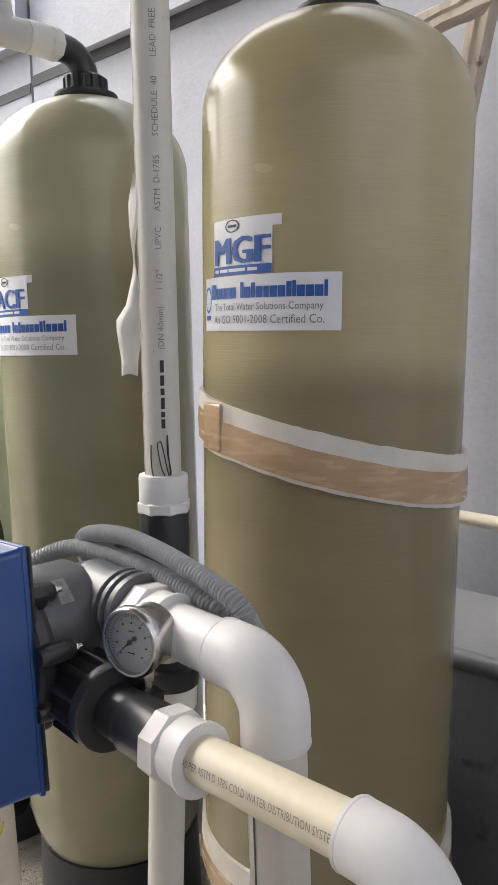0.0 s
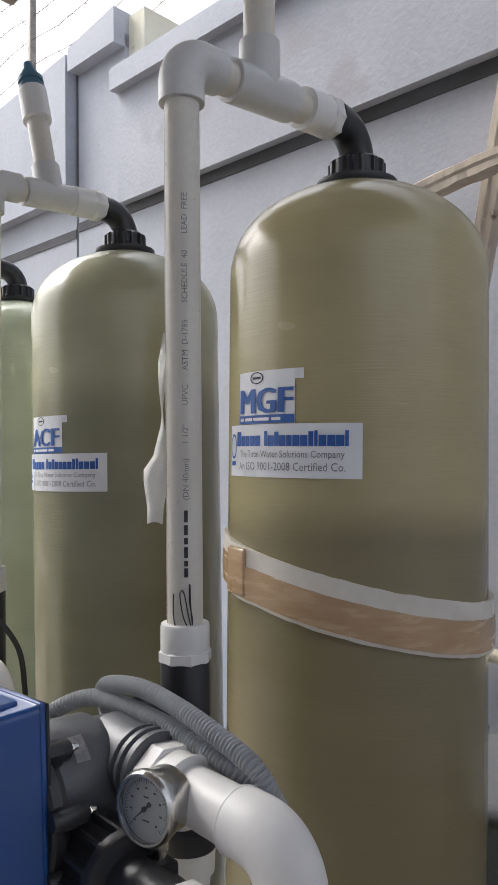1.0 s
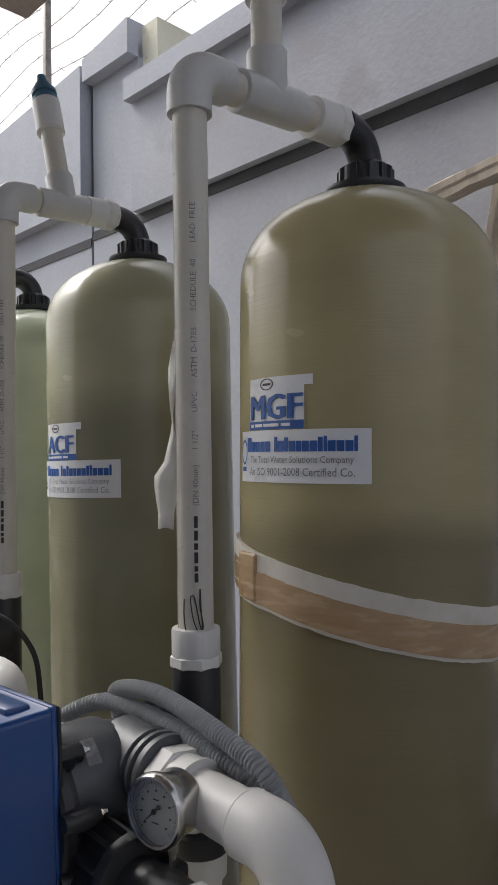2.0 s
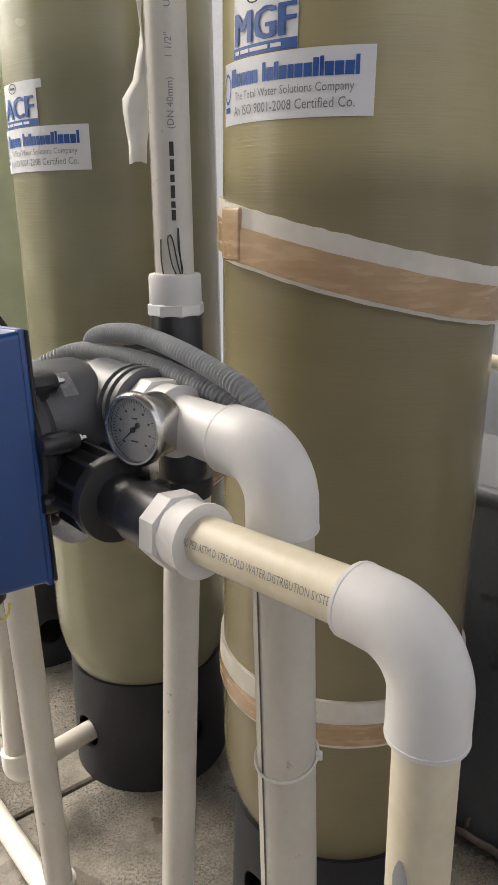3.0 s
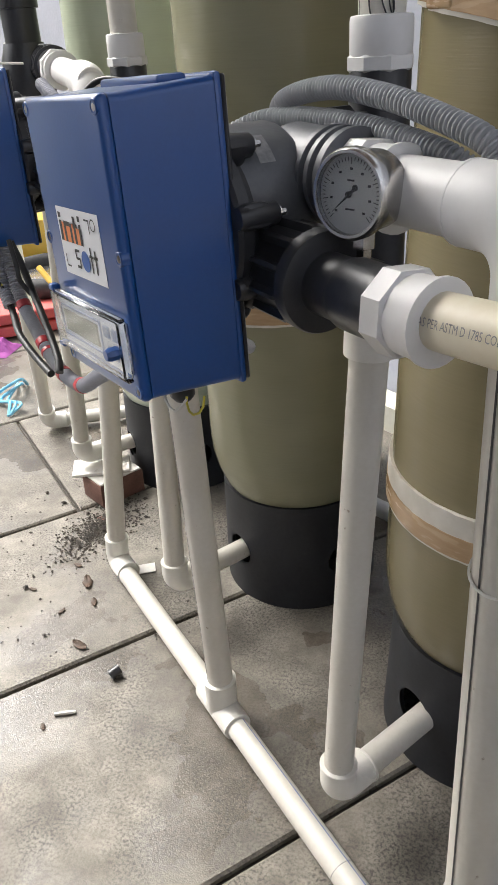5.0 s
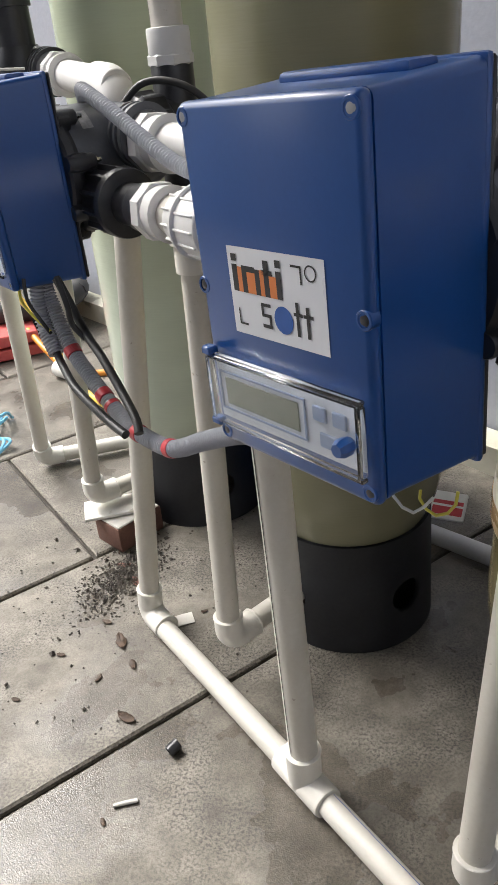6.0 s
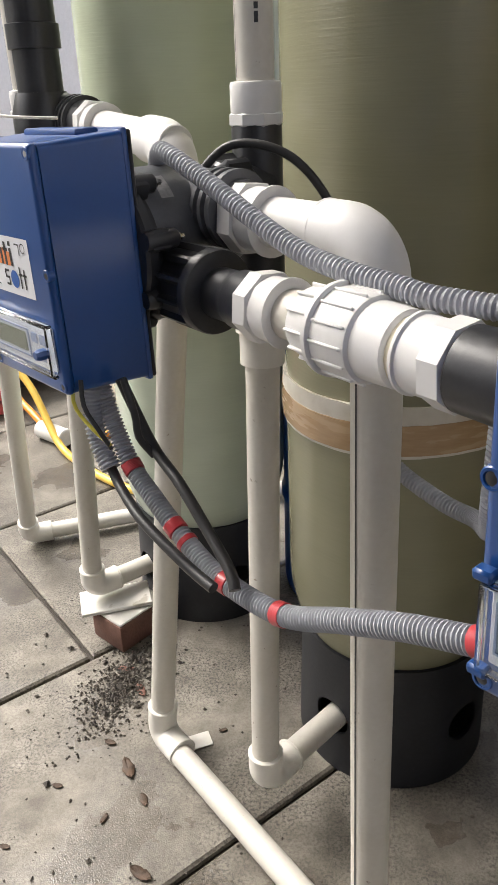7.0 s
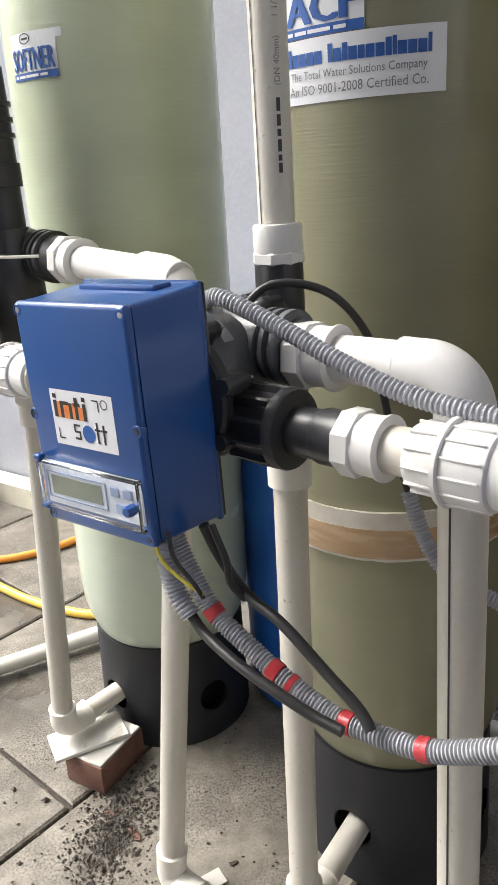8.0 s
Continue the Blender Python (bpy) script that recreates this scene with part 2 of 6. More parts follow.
def concrete(name, c1, c2, wet):
    m = material(name, c1, c2, 0.7, 9, 420, 0.35)
    n, l = m.node_tree.nodes, m.node_tree.links
    p = n["Principled BSDF"]
    tc = next(x for x in n if x.bl_idname == "ShaderNodeTexCoord")
    # slow damp patches and grey mould speckle, each slab its own by a random shift
    info, comb, addv = n.new("ShaderNodeObjectInfo"), n.new("ShaderNodeMath"), n.new("ShaderNodeVectorMath")
    comb.operation, comb.inputs[1].default_value = "MULTIPLY", 31.0
    l.new(info.outputs["Random"], comb.inputs[0])
    l.new(tc.outputs["Object"], addv.inputs[0])
    l.new(comb.outputs[0], addv.inputs[1])
    damp = n.new("ShaderNodeTexNoise")
    damp.inputs["Scale"].default_value, damp.inputs["Detail"].default_value = 3.2, 6
    l.new(addv.outputs[0], damp.inputs[0])
    dr = n.new("ShaderNodeMapRange")
    dr.inputs[1].default_value, dr.inputs[2].default_value = 0.62 - wet * 0.3, 0.74 - wet * 0.3
    l.new(damp.outputs[0], dr.inputs[0])
    old = p.inputs["Base Color"].links[0].from_socket
    mul = n.new("ShaderNodeMix")
    mul.data_type, mul.blend_type = "RGBA", "MULTIPLY"
    mul.inputs[7].default_value = (0.60, 0.58, 0.57, 1)
    l.new(dr.outputs[0], mul.inputs[0])
    l.new(old, mul.inputs[6])
    # dark mould grains, thick in some places and thin in others
    grain, area, gm, am, both, spk = n.new("ShaderNodeTexNoise"), n.new("ShaderNodeTexNoise"), n.new("ShaderNodeMapRange"), n.new("ShaderNodeMapRange"), n.new("ShaderNodeMath"), n.new("ShaderNodeMix")
    grain.inputs["Scale"].default_value, grain.inputs["Detail"].default_value, grain.inputs["Roughness"].default_value = 190.0, 8, 0.75
    area.inputs["Scale"].default_value, area.inputs["Detail"].default_value = 6.0, 7
    l.new(tc.outputs["Object"], grain.inputs[0])
    l.new(addv.outputs[0], area.inputs[0])
    gm.inputs[1].default_value, gm.inputs[2].default_value = 0.46, 0.59
    am.inputs[1].default_value, am.inputs[2].default_value, am.inputs[3].default_value, am.inputs[4].default_value = 0.38, 0.58, 0.28, 1.0
    l.new(grain.outputs[0], gm.inputs[0])
    l.new(area.outputs[0], am.inputs[0])
    both.operation = "MULTIPLY"
    l.new(gm.outputs[0], both.inputs[0])
    l.new(am.outputs[0], both.inputs[1])
    spk.data_type = "RGBA"
    spk.inputs[7].default_value = (0.060, 0.054, 0.047, 1)
    l.new(both.outputs[0], spk.inputs[0])
    # hand-sized grey and brown blotches
    mid, mm, blot = n.new("ShaderNodeTexNoise"), n.new("ShaderNodeMapRange"), n.new("ShaderNodeMix")
    mid.inputs["Scale"].default_value, mid.inputs["Detail"].default_value, mid.inputs["Roughness"].default_value = 21.0, 8, 0.68
    l.new(addv.outputs[0], mid.inputs[0])
    mm.inputs[1].default_value, mm.inputs[2].default_value, mm.inputs[3].default_value, mm.inputs[4].default_value = 0.40, 0.66, 0.0, 0.75
    l.new(mid.outputs[0], mm.inputs[0])
    blot.data_type, blot.blend_type = "RGBA", "MULTIPLY"
    blot.inputs[7].default_value = (0.50, 0.47, 0.44, 1)
    l.new(mm.outputs[0], blot.inputs[0])
    l.new(mul.outputs[2], blot.inputs[6])
    l.new(blot.outputs[2], spk.inputs[6])
    l.new(spk.outputs[2], p.inputs["Base Color"])
    rg = n.new("ShaderNodeMapRange")
    rg.inputs[3].default_value, rg.inputs[4].default_value = 0.62, 0.13
    l.new(dr.outputs[0], rg.inputs[0])
    l.new(rg.outputs[0], p.inputs["Roughness"])
    return m


SLAB = concrete("concrete_slab", (0.172, 0.156, 0.127), (0.310, 0.285, 0.238), 0.25)
SLAB_WET = concrete("damp_concrete_slab", (0.155, 0.140, 0.113), (0.275, 0.252, 0.208), 0.66)
JOINT = material("dark_joint_soil", (0.035, 0.03, 0.026), (0.08, 0.07, 0.06), 0.9, 30, 200, 0.8)


# ---- mesh helpers ----
def empty_thing(name, where, label, category, group="", kind=""):
    ob = new(name)
    ob.empty_display_size = 0.05
    ob.location = where
    bpy.context.view_layer.update()
    return tagged(ob, label, category, group, kind)


def link_mesh(name, verts, faces, mat, parent=None, label="", smooth=True, origin=None):
    """One mesh object from world coordinates, under a thing or a part, or on its own."""
    me = bpy.data.meshes.new(name)
    base = Vector((0, 0, 0))
    if parent is not None:
        q = parent
        while q is not None:
            base = base + q.location
            q = q.parent
    off = Vector(origin) if origin is not None else base
    me.from_pydata([Vector(v) - off for v in verts], [], faces)
    me.materials.append(mat)
    if smooth:
        me.polygons.foreach_set("use_smooth", [True] * len(me.polygons))
        me.set_sharp_from_angle(angle=radians(38))
    ob = new(name, me)
    if parent is not None:
        ob.parent = parent
        ob.location = off - base
    else:
        ob.location = off
    if label:
        ob["label"] = label
    return ob


def frame_of(axis):
    w = Vector(axis).normalized()
    h = Vector((0, 0, 1)) if abs(w.z) < 0.9 else Vector((1, 0, 0))
    x = h.cross(w).normalized()
    return x, w.cross(x), w


def turned(p, q, profile, seg=24, spin=0.0, cap=True):
    """Turned on the axis from p to q; profile: (metres along it, radius)."""
    p, q = Vector(p), Vector(q)
    x, y, w = frame_of(q - p)
    vs, fs = [], []
    for s, r in profile:
        for i in range(seg):
            a = 2 * math.pi * i / seg + spin
            vs.append(p + w * s + (x * math.cos(a) + y * math.sin(a)) * r)
    for k in range(len(profile) - 1):
        for i in range(seg):
            j = (i + 1) % seg
            fs.append((k * seg + i, k * seg + j, (k + 1) * seg + j, (k + 1) * seg + i))
    if cap:
        fs.append(tuple(reversed(range(seg))))
        fs.append(tuple((len(profile) - 1) * seg + i for i in range(seg)))
    return vs, fs


def rod(p, q, r, seg=20, edge=0.0015):
    n = (Vector(q) - Vector(p)).length
    e = min(edge, n / 3)
    return turned(p, q, [(0, r - e), (e, r), (n - e, r), (n, r - e)], seg)


def ribbed_nut(p, q, r, n=10):
    """A moulded union nut: one turned body whose rim rises and falls in n grips."""
    p, q = Vector(p), Vector(q)
    L = (q - p).length
    x, y, w = frame_of(q - p)
    shape = (0.88, 0.99, 1.0, 0.99, 0.88, 0.87, 0.87)
    seg = n * len(shape)
    rows = [(0, 0.80, 0.0), (0.0, 0.90, 0.15), (0.08, 1.0, 1.0), (0.80, 1.0, 1.0), (0.90, 0.97, 0.3), (0.93, 0.9, 0.0), (1.0, 0.84, 0.0)]
    vs = [p + w * (L * s_) + (x * math.cos(2 * math.pi * i / seg) + y * math.sin(2 * math.pi * i / seg)) * r * k * (0.88 + (shape[i % len(shape)] - 0.88) * m) / (1.0 if m else 0.96) for s_, k, m in rows for i in range(seg)]
    fs = [(a * seg + i, a * seg + (i + 1) % seg, (a + 1) * seg + (i + 1) % seg, (a + 1) * seg + i) for a in range(len(rows) - 1) for i in range(seg)]
    fs += [tuple(reversed(range(seg))), tuple((len(rows) - 1) * seg + i for i in range(seg))]
    return vs, fs


def flanged_nut(p, q, r, n=11):
    """A union nut with narrow raised grips and a plain flange at its outer end."""
    p, q = Vector(p), Vector(q)
    L = (q - p).length
    x, y, w = frame_of(q - p)
    grip = (0.0, 0.0, 0.0, 0.0, 0.0, 1.0, 1.0)
    seg = n * len(grip)
    rows = [(0, 0.78, 0.0), (0.03, 0.86, 0.0), (0.04, 0.87, 0.13), (0.74, 0.88, 0.13), (0.76, 0.90, 0.10), (0.78, 0.98, 0.0), (0.93, 0.99, 0.0), (0.97, 0.96, 0.0), (1.0, 0.74, 0.0)]
    vs = [p + w * (L * s_) + (x * math.cos(2 * math.pi * i / seg) + y * math.sin(2 * math.pi * i / seg)) * r * (k + m * grip[i % len(grip)]) for s_, k, m in rows for i in range(seg)]
    fs = [(a * seg + i, a * seg + (i + 1) % seg, (a + 1) * seg + (i + 1) % seg, (a + 1) * seg + i) for a in range(len(rows) - 1) for i in range(seg)]
    fs += [tuple(reversed(range(seg))), tuple((len(rows) - 1) * seg + i for i in range(seg))]
    return vs, fs


def swept(points, radius, seg=14, cap=True):
    """A tube along points; radius: one number or one for each point."""
    pts = [Vector(p) for p in points]
    rs = radius if isinstance(radius, (list, tuple)) else [radius] * len(pts)
    vs, fs = [], []
    t0 = (pts[1] - pts[0]).normalized()
    x, _, _ = frame_of(t0)
    for k, p in enumerate(pts):
        t = (pts[min(k + 1, len(pts) - 1)] - pts[max(k - 1, 0)]).normalized()
        x = (x - t * x.dot(t)).normalized()
        y = t.cross(x)
        for i in range(seg):
            a = 2 * math.pi * i / seg
            vs.append(p + (x * math.cos(a) + y * math.sin(a)) * rs[k])
    for k in range(len(pts) - 1):
        for i in range(seg):
            j = (i + 1) % seg
            fs.append((k * seg + i, k * seg + j, (k + 1) * seg + j, (k + 1) * seg + i))
    if cap:
        fs.append(tuple(reversed(range(seg))))
        fs.append(tuple((len(pts) - 1) * seg + i for i in range(seg)))
    return vs, fs


def spline(ctrl, step):
    """Points at even steps along a smooth curve through ctrl."""
    c = [Vector(p) for p in ctrl]
    c = [c[0] * 2 - c[1]] + c + [c[-1] * 2 - c[-2]]
    raw = []
    for i in range(1, len(c) - 2):
        for k in range(24):
            t = k / 24
            raw.append(0.5 * ((2 * c[i]) + (c[i + 1] - c[i - 1]) * t + (2 * c[i - 1] - 5 * c[i] + 4 * c[i + 1] - c[i + 2]) * t * t + (3 * c[i] - c[i - 1] - 3 * c[i + 1] + c[i + 2]) * t ** 3))
    raw.append(c[-2])
    out, left = [raw[0]], step
    for a, b in zip(raw, raw[1:]):
        n = (b - a).length
        pos = left
        while pos <= n and n > 0:
            out.append(a + (b - a) * (pos / n))
            pos += step
        left = pos - n
    return out


def bend(p, corner, q, r, steps=10):
    """Polyline p - rounded corner - q."""
    p, c, q = Vector(p), Vector(corner), Vector(q)
    a, b = (p - c).normalized(), (q - c).normalized()
    out = [p]
    s, e = c + a * r, c + b * r
    for i in range(steps + 1):
        t = i / steps
        # circular blend by the quadratic through the corner, weighted to an arc
        w = math.sqrt(0.5)
        num = s * (1 - t) ** 2 + c * (2 * w * t * (1 - t)) + e * t * t
        den = (1 - t) ** 2 + 2 * w * t * (1 - t) + t * t
        out.append(num / den)
    out.append(q)
    return out


def merge(*parts):
    vs, fs = [], []
    for v, f in parts:
        n = len(vs)
        vs += list(v)
        fs += [tuple(i + n for i in g) for g in f]
    return vs, fs


def block(c, x, y, z, sx, sy, sz, bevel=0.003, segments=2):
    """A bevelled box at centre c on the axes x, y, z."""
    bm = bmesh.new()
    bmesh.ops.create_cube(bm, size=1.0)
    for v in bm.verts:
        v.co = Vector((v.co.x * sx, v.co.y * sy, v.co.z * sz))
    if bevel:
        bmesh.ops.bevel(bm, geom=bm.edges[:], offset=bevel, segments=segments, affect="EDGES", profile=0.5)
    bm.verts.ensure_lookup_table()
    c, x, y, z = Vector(c), Vector(x), Vector(y), Vector(z)
    vs = [c + x * v.co.x + y * v.co.y + z * v.co.z for v in bm.verts]
    fs = [tuple(v.index for v in f.verts) for f in bm.faces]
    bm.free()
    return vs, fs


def part(name, geo, mat, parent, label="", smooth=True):
    return link_mesh(name, geo[0], geo[1], mat, parent, label, smooth)


def lettering(body, size, squeeze=1.0, align="LEFT", bold=0.0):
    """Flat letters: points (x, y) and faces."""
    cu = bpy.data.curves.new("letters", "FONT")
    cu.body, cu.size, cu.align_x, cu.resolution_u, cu.offset = body, size, align, 2, bold
    ob = new("letters", cu)
    bpy.context.view_layer.update()
    me = bpy.data.meshes.new_from_object(ob.evaluated_get(bpy.context.evaluated_depsgraph_get()))
    vs = [(v.co.x * squeeze, v.co.y) for v in me.vertices]
    fs = [tuple(p.vertices) for p in me.polygons]
    bpy.data.objects.remove(ob)
    bpy.data.meshes.remove(me)
    bpy.data.curves.remove(cu)
    return vs, fs


def flat_rect(x0, y0, x1, y1, nx=1):
    vs = [(x0 + (x1 - x0) * i / nx, y) for i in range(nx + 1) for y in (y0, y1)]
    return vs, [(2 * i, 2 * i + 2, 2 * i + 3, 2 * i + 1) for i in range(nx)]


def flat_ellipse(cx, cy, rx, ry, seg=28, inner=0.0):
    vs = [(cx + rx * math.cos(2 * math.pi * i / seg), cy + ry * math.sin(2 * math.pi * i / seg)) for i in range(seg)]
    if not inner:
        return vs, [tuple(range(seg))]
    vs += [(cx + (x - cx) * inner, cy + (y - cy) * inner) for x, y in vs]
    return vs, [(i, (i + 1) % seg, seg + (i + 1) % seg, seg + i) for i in range(seg)]


def move2(geo, dx, dy):
    return [(x + dx, y + dy) for x, y in geo[0]], geo[1]


def on_plane(geo, o, x, y):
    return [o + x * a + y * b for a, b in geo[0]], geo[1]


def on_drum(geo, centre, r, ang0, z0):
    """Wraps flat work round an upright drum; x runs to the right as seen from outside."""
    return [(centre[0] + r * math.cos(ang0 + a / r), centre[1] + r * math.sin(ang0 + a / r), z0 + b) for a, b in geo[0]], geo[1]


# ---- the large structure ----
N = Vector((0.66, 0.751, 0)).normalized()
WDIR = Vector((N.y, -N.x, 0))
WC = 1.73


def wall_at(s, d, z):
    """s along the wall, d in front of its face."""
    return N * (WC - d) + WDIR * s + UP * z


def ws(x, y):
    return Vector((x, y, 0)).dot(WDIR)


floor = tagged(link_mesh("floor", [(-60, -60, -0.014), (60, -60, -0.014), (60, 60, -0.014), (-60, 60, -0.014)], [(0, 1, 2, 3)], JOINT), "grey concrete paving slabs, damp and stained", "floor", kind="structure")
ER, EQ = Vector((0.742, 0.670, 0)), Vector((0.670, -0.742, 0))
S_LEFT, S_RIGHT, BACK = -2.40, 1.7, -1.5


def wall_block(name, s0, s1, d0, d1, z0, z1, mat, parent=None, z1b=None):
    """A slab of masonry along the wall; z1b: height of its top at s1."""
    zz = z1 if z1b is None else z1b
    vs = [wall_at(s0, d0, z0), wall_at(s1, d0, z0), wall_at(s1, d1, z0), wall_at(s0, d1, z0), wall_at(s0, d0, z1), wall_at(s1, d0, zz), wall_at(s1, d1, zz), wall_at(s0, d1, z1)]
    fs = [(0, 1, 2, 3), (7, 6, 5, 4), (0, 4, 5, 1), (1, 5, 6, 2), (2, 6, 7, 3), (3, 7, 4, 0)]
    return link_mesh(name, vs, fs, mat, parent, smooth=False)


S_STEP, S_SEAM = -2.27, -2.58
wall = tagged(wall_block("wall_north", S_STEP, S_RIGHT + 0.2, 0.0, -0.2, -0.05, 2.62, WALL), "lilac-grey painted compound wall with rough plaster", "wall", kind="structure")
wall_block("upper_band", S_STEP, S_RIGHT + 0.2, 0.035, 0.0, 2.222, 2.62, WALL, wall)
# no recess is cut: the groove's shade is a dark strip on the face
wall_block("groove_shade", S_STEP, S_RIGHT + 0.2, 0.004, 0.0, 2.185, 2.222, GROOVE_SHADE, wall)
wall_block("coping", S_STEP, S_RIGHT + 0.2, 0.07, -0.22, 2.62, 2.70, WALL, wall)
wall2 = tagged(wall_block("wall_north_high", S_SEAM + 0.008, S_STEP, 0.0, -0.2, -0.05, 2.86, WALL), "lilac-grey painted wall section with sloping top", "wall", kind="structure")
wall_block("coping", S_SEAM + 0.008, S_STEP, 0.05, -0.22, 2.81, 2.90, WALL, wall2, 2.94)
wall_block("wall_end", S_STEP - 0.002, S_STEP + 0.09, -0.02, -0.2, 2.70, 2.93, PILLAR, wall2)
wall_block("groove_shade", S_SEAM + 0.008, S_STEP, 0.004, 0.0, 2.19, 2.225, GROOVE_SHADE, wall2)
wall3 = tagged(wall_block("wall_north_far", S_SEAM - 6.0, S_SEAM - 0.008, 0.0, -0.2, -0.05, 2.35, WALL, None, 2.82), "pale grey painted wall running on", "wall", kind="structure")
wall_block("coping", S_SEAM - 6.0, S_SEAM - 0.008, 0.05, -0.22, 2.33, 2.42, WALL, wall3, 2.885)
wall_block("groove_shade", S_SEAM - 6.0, S_SEAM - 0.008, 0.004, 0.0, 2.17, 2.205, GROOVE_SHADE, wall3)
tagged(wall_block("trim", S_SEAM - 6.0, S_RIGHT, 0.10, 0.012, -0.014, 0.085, PILLAR), "cream stained ledge along the foot of the wall", "ledge", kind="structure")


def plain_slab(name, corners, z0, z1, mat, label, category):
    vs = [(*c, z0) for c in corners] + [(*c, z1) for c in corners]
    fs = [(3, 2, 1, 0), (4, 5, 6, 7)] + [(i, (i + 1) % 4, 4 + (i + 1) % 4, 4 + i) for i in range(4)]
    return tagged(link_mesh(name, vs, fs, mat, smooth=False), label, category, kind="structure")


def ns(n, s):
    p = N * n + WDIR * s
    return (p.x, p.y)


# unseen wall behind the camera, added to close the aisle against open light
plain_slab("unseen_wall_south", [ns(BACK - 0.2, S_LEFT), ns(BACK, S_LEFT), ns(BACK, S_RIGHT), ns(BACK - 0.2, S_RIGHT)], -0.05, 2.74, WALL, "pale grey wall added out of view to close off the aisle", "wall")
# unseen end wall, added to cut the light coming from the right
plain_slab("unseen_wall_east", [ns(BACK - 0.2, S_RIGHT), ns(WC - 0.1, S_RIGHT), ns(WC - 0.1, S_RIGHT + 0.2), ns(BACK - 0.2, S_RIGHT + 0.2)], -0.05, 2.1, WALL, "pale grey end wall added out of view to hold back light", "wall")
plain_slab("ceiling", [ns(BACK - 0.2, -2.25), ns(1.27, -2.25), ns(1.27, 0.60), ns(BACK - 0.2, 0.60)], 2.75, 2.79, ROOF, "brown sheet roof over the aisle", "roof")
plain_slab("wall_west", [ns(BACK - 3, -8.2), ns(WC - 0.1, -8.2), ns(WC - 0.1, -8.0), ns(BACK - 3, -8.0)], -0.05, 2.6, PILLAR, "pale rendered wall at the far end of the yard", "wall")

# barbed wire on the coping
wire_fence = empty_thing("barbed_wire_fence", wall_at(S_SEAM - 1.0, -0.1, 2.75), "rusty barbed wire strands on angle posts along the wall top", "fence")
for s, z in ((S_SEAM - 0.52, 2.82), (S_SEAM - 2.4, 2.68), (S_STEP + 0.75, 2.70)):
    part("post", block(wall_at(s, -0.1, z + 0.42), WDIR, N, UP, 0.03, 0.03, 0.84, 0.002), WIRE, wire_fence)
rng = random.Random(4)
for k in range(5):
    pts = [wall_at(S_SEAM - 4.2 + 0.1 * i, -0.1 + rng.uniform(-0.004, 0.004), 2.95 + 0.13 * k + 0.02 * math.sin(i * 0.7 + k) + (0.055 * i - 2.3) * 0.05) for i in range(62)]
    geo = [swept(pts, 0.0022, 5)]
    for i in range(1, 62, 1):
        d = Vector((rng.uniform(-1, 1), rng.uniform(-1, 1), rng.uniform(-1, 1))).normalized() * 0.018
        geo.append(swept([pts[i] - d, pts[i] + d], 0.0016, 4))
    part("strand", merge(*geo), WIRE, wire_fence)

# paving slabs
strips = [(-7.4, (-1.6, 0.4, 2.4)), (-6.2, (-1.2, 0.9, 2.8)), (-5.0, (-1.7, 0.2, 2.0)), (-3.8, (-1.4, 0.7, 2.6)), (-3.21, (-1.3, -0.2, 0.9, 2.2)), (-2.57, (-1.6, 0.483, 1.6)), (-1.92, (-1.2, -0.42, 1.62)), (-1.377, (-1.5, -0.45, 1.45)), (-0.832, (-1.3, -0.38, 1.52)), (-0.28, (-1.2, 0.5, 1.8)), (0.3, (-1.4, 0.1, 1.3)), (0.9, (-1.2, 0.5, 1.8)), (1.6, ())]
slab_meshes = {}
for (q0, cuts), (q1, _) in zip(strips, strips[1:]):
    ends = [-3.2, *cuts, 3.6]
    for r0, r1 in zip(ends, ends[1:]):
        g = 0.0048
        a0, a1, b0, b1 = r0 + g, r1 - g, q0 + g, q1 - g
        c = ER * ((a0 + a1) / 2) + EQ * ((b0 + b1) / 2)
        e = 0.005
        ring = [(a0, b0), (a1, b0), (a1, b1), (a0, b1)]
        inn = [(a0 + e, b0 + e), (a1 - e, b0 + e), (a1 - e, b1 - e), (a0 + e, b1 - e)]
        vs = [ER * a + EQ * b + UP * -0.013 for a, b in ring] + [ER * a + EQ * b + UP * -0.004 for a, b in ring] + [ER * a + EQ * b for a, b in inn]
        fs = [(i, 4 + i, 4 + (i + 1) % 4, (i + 1) % 4) for i in range(4)] + [(4 + i, 8 + i, 8 + (i + 1) % 4, 4 + (i + 1) % 4) for i in range(4)] + [(11, 10, 9, 8)]
        fs = [tuple(reversed(f)) for f in fs]
        wet = q1 < -1.3 and r1 < 1.0
        s = link_mesh("slab", vs, fs, SLAB_WET if wet else SLAB, floor, smooth=False)

# ---- tanks ----
TANKS = {
    "mgf": dict(c=(0.083, 1.2226), r=0.184, lean=(0.0163, -0.0045), top=1.687, boot=0.243, frp=FRP_A),
    "acf": dict(c=(-0.303, 1.6186), r=0.184, lean=(-0.0067, -0.0041), top=1.710, boot=0.257, frp=FRP_B),
    "sof": dict(c=(-0.705, 2.044), r=0.184, lean=(0.0094, -0.0033), top=1.710, boot=0.248, frp=FRP_C),
}


def dome(r, n=14):
    return [(r * math.cos(math.pi / 2 * i / n), math.sin(math.pi / 2 * i / n)) for i in range(n + 1)]


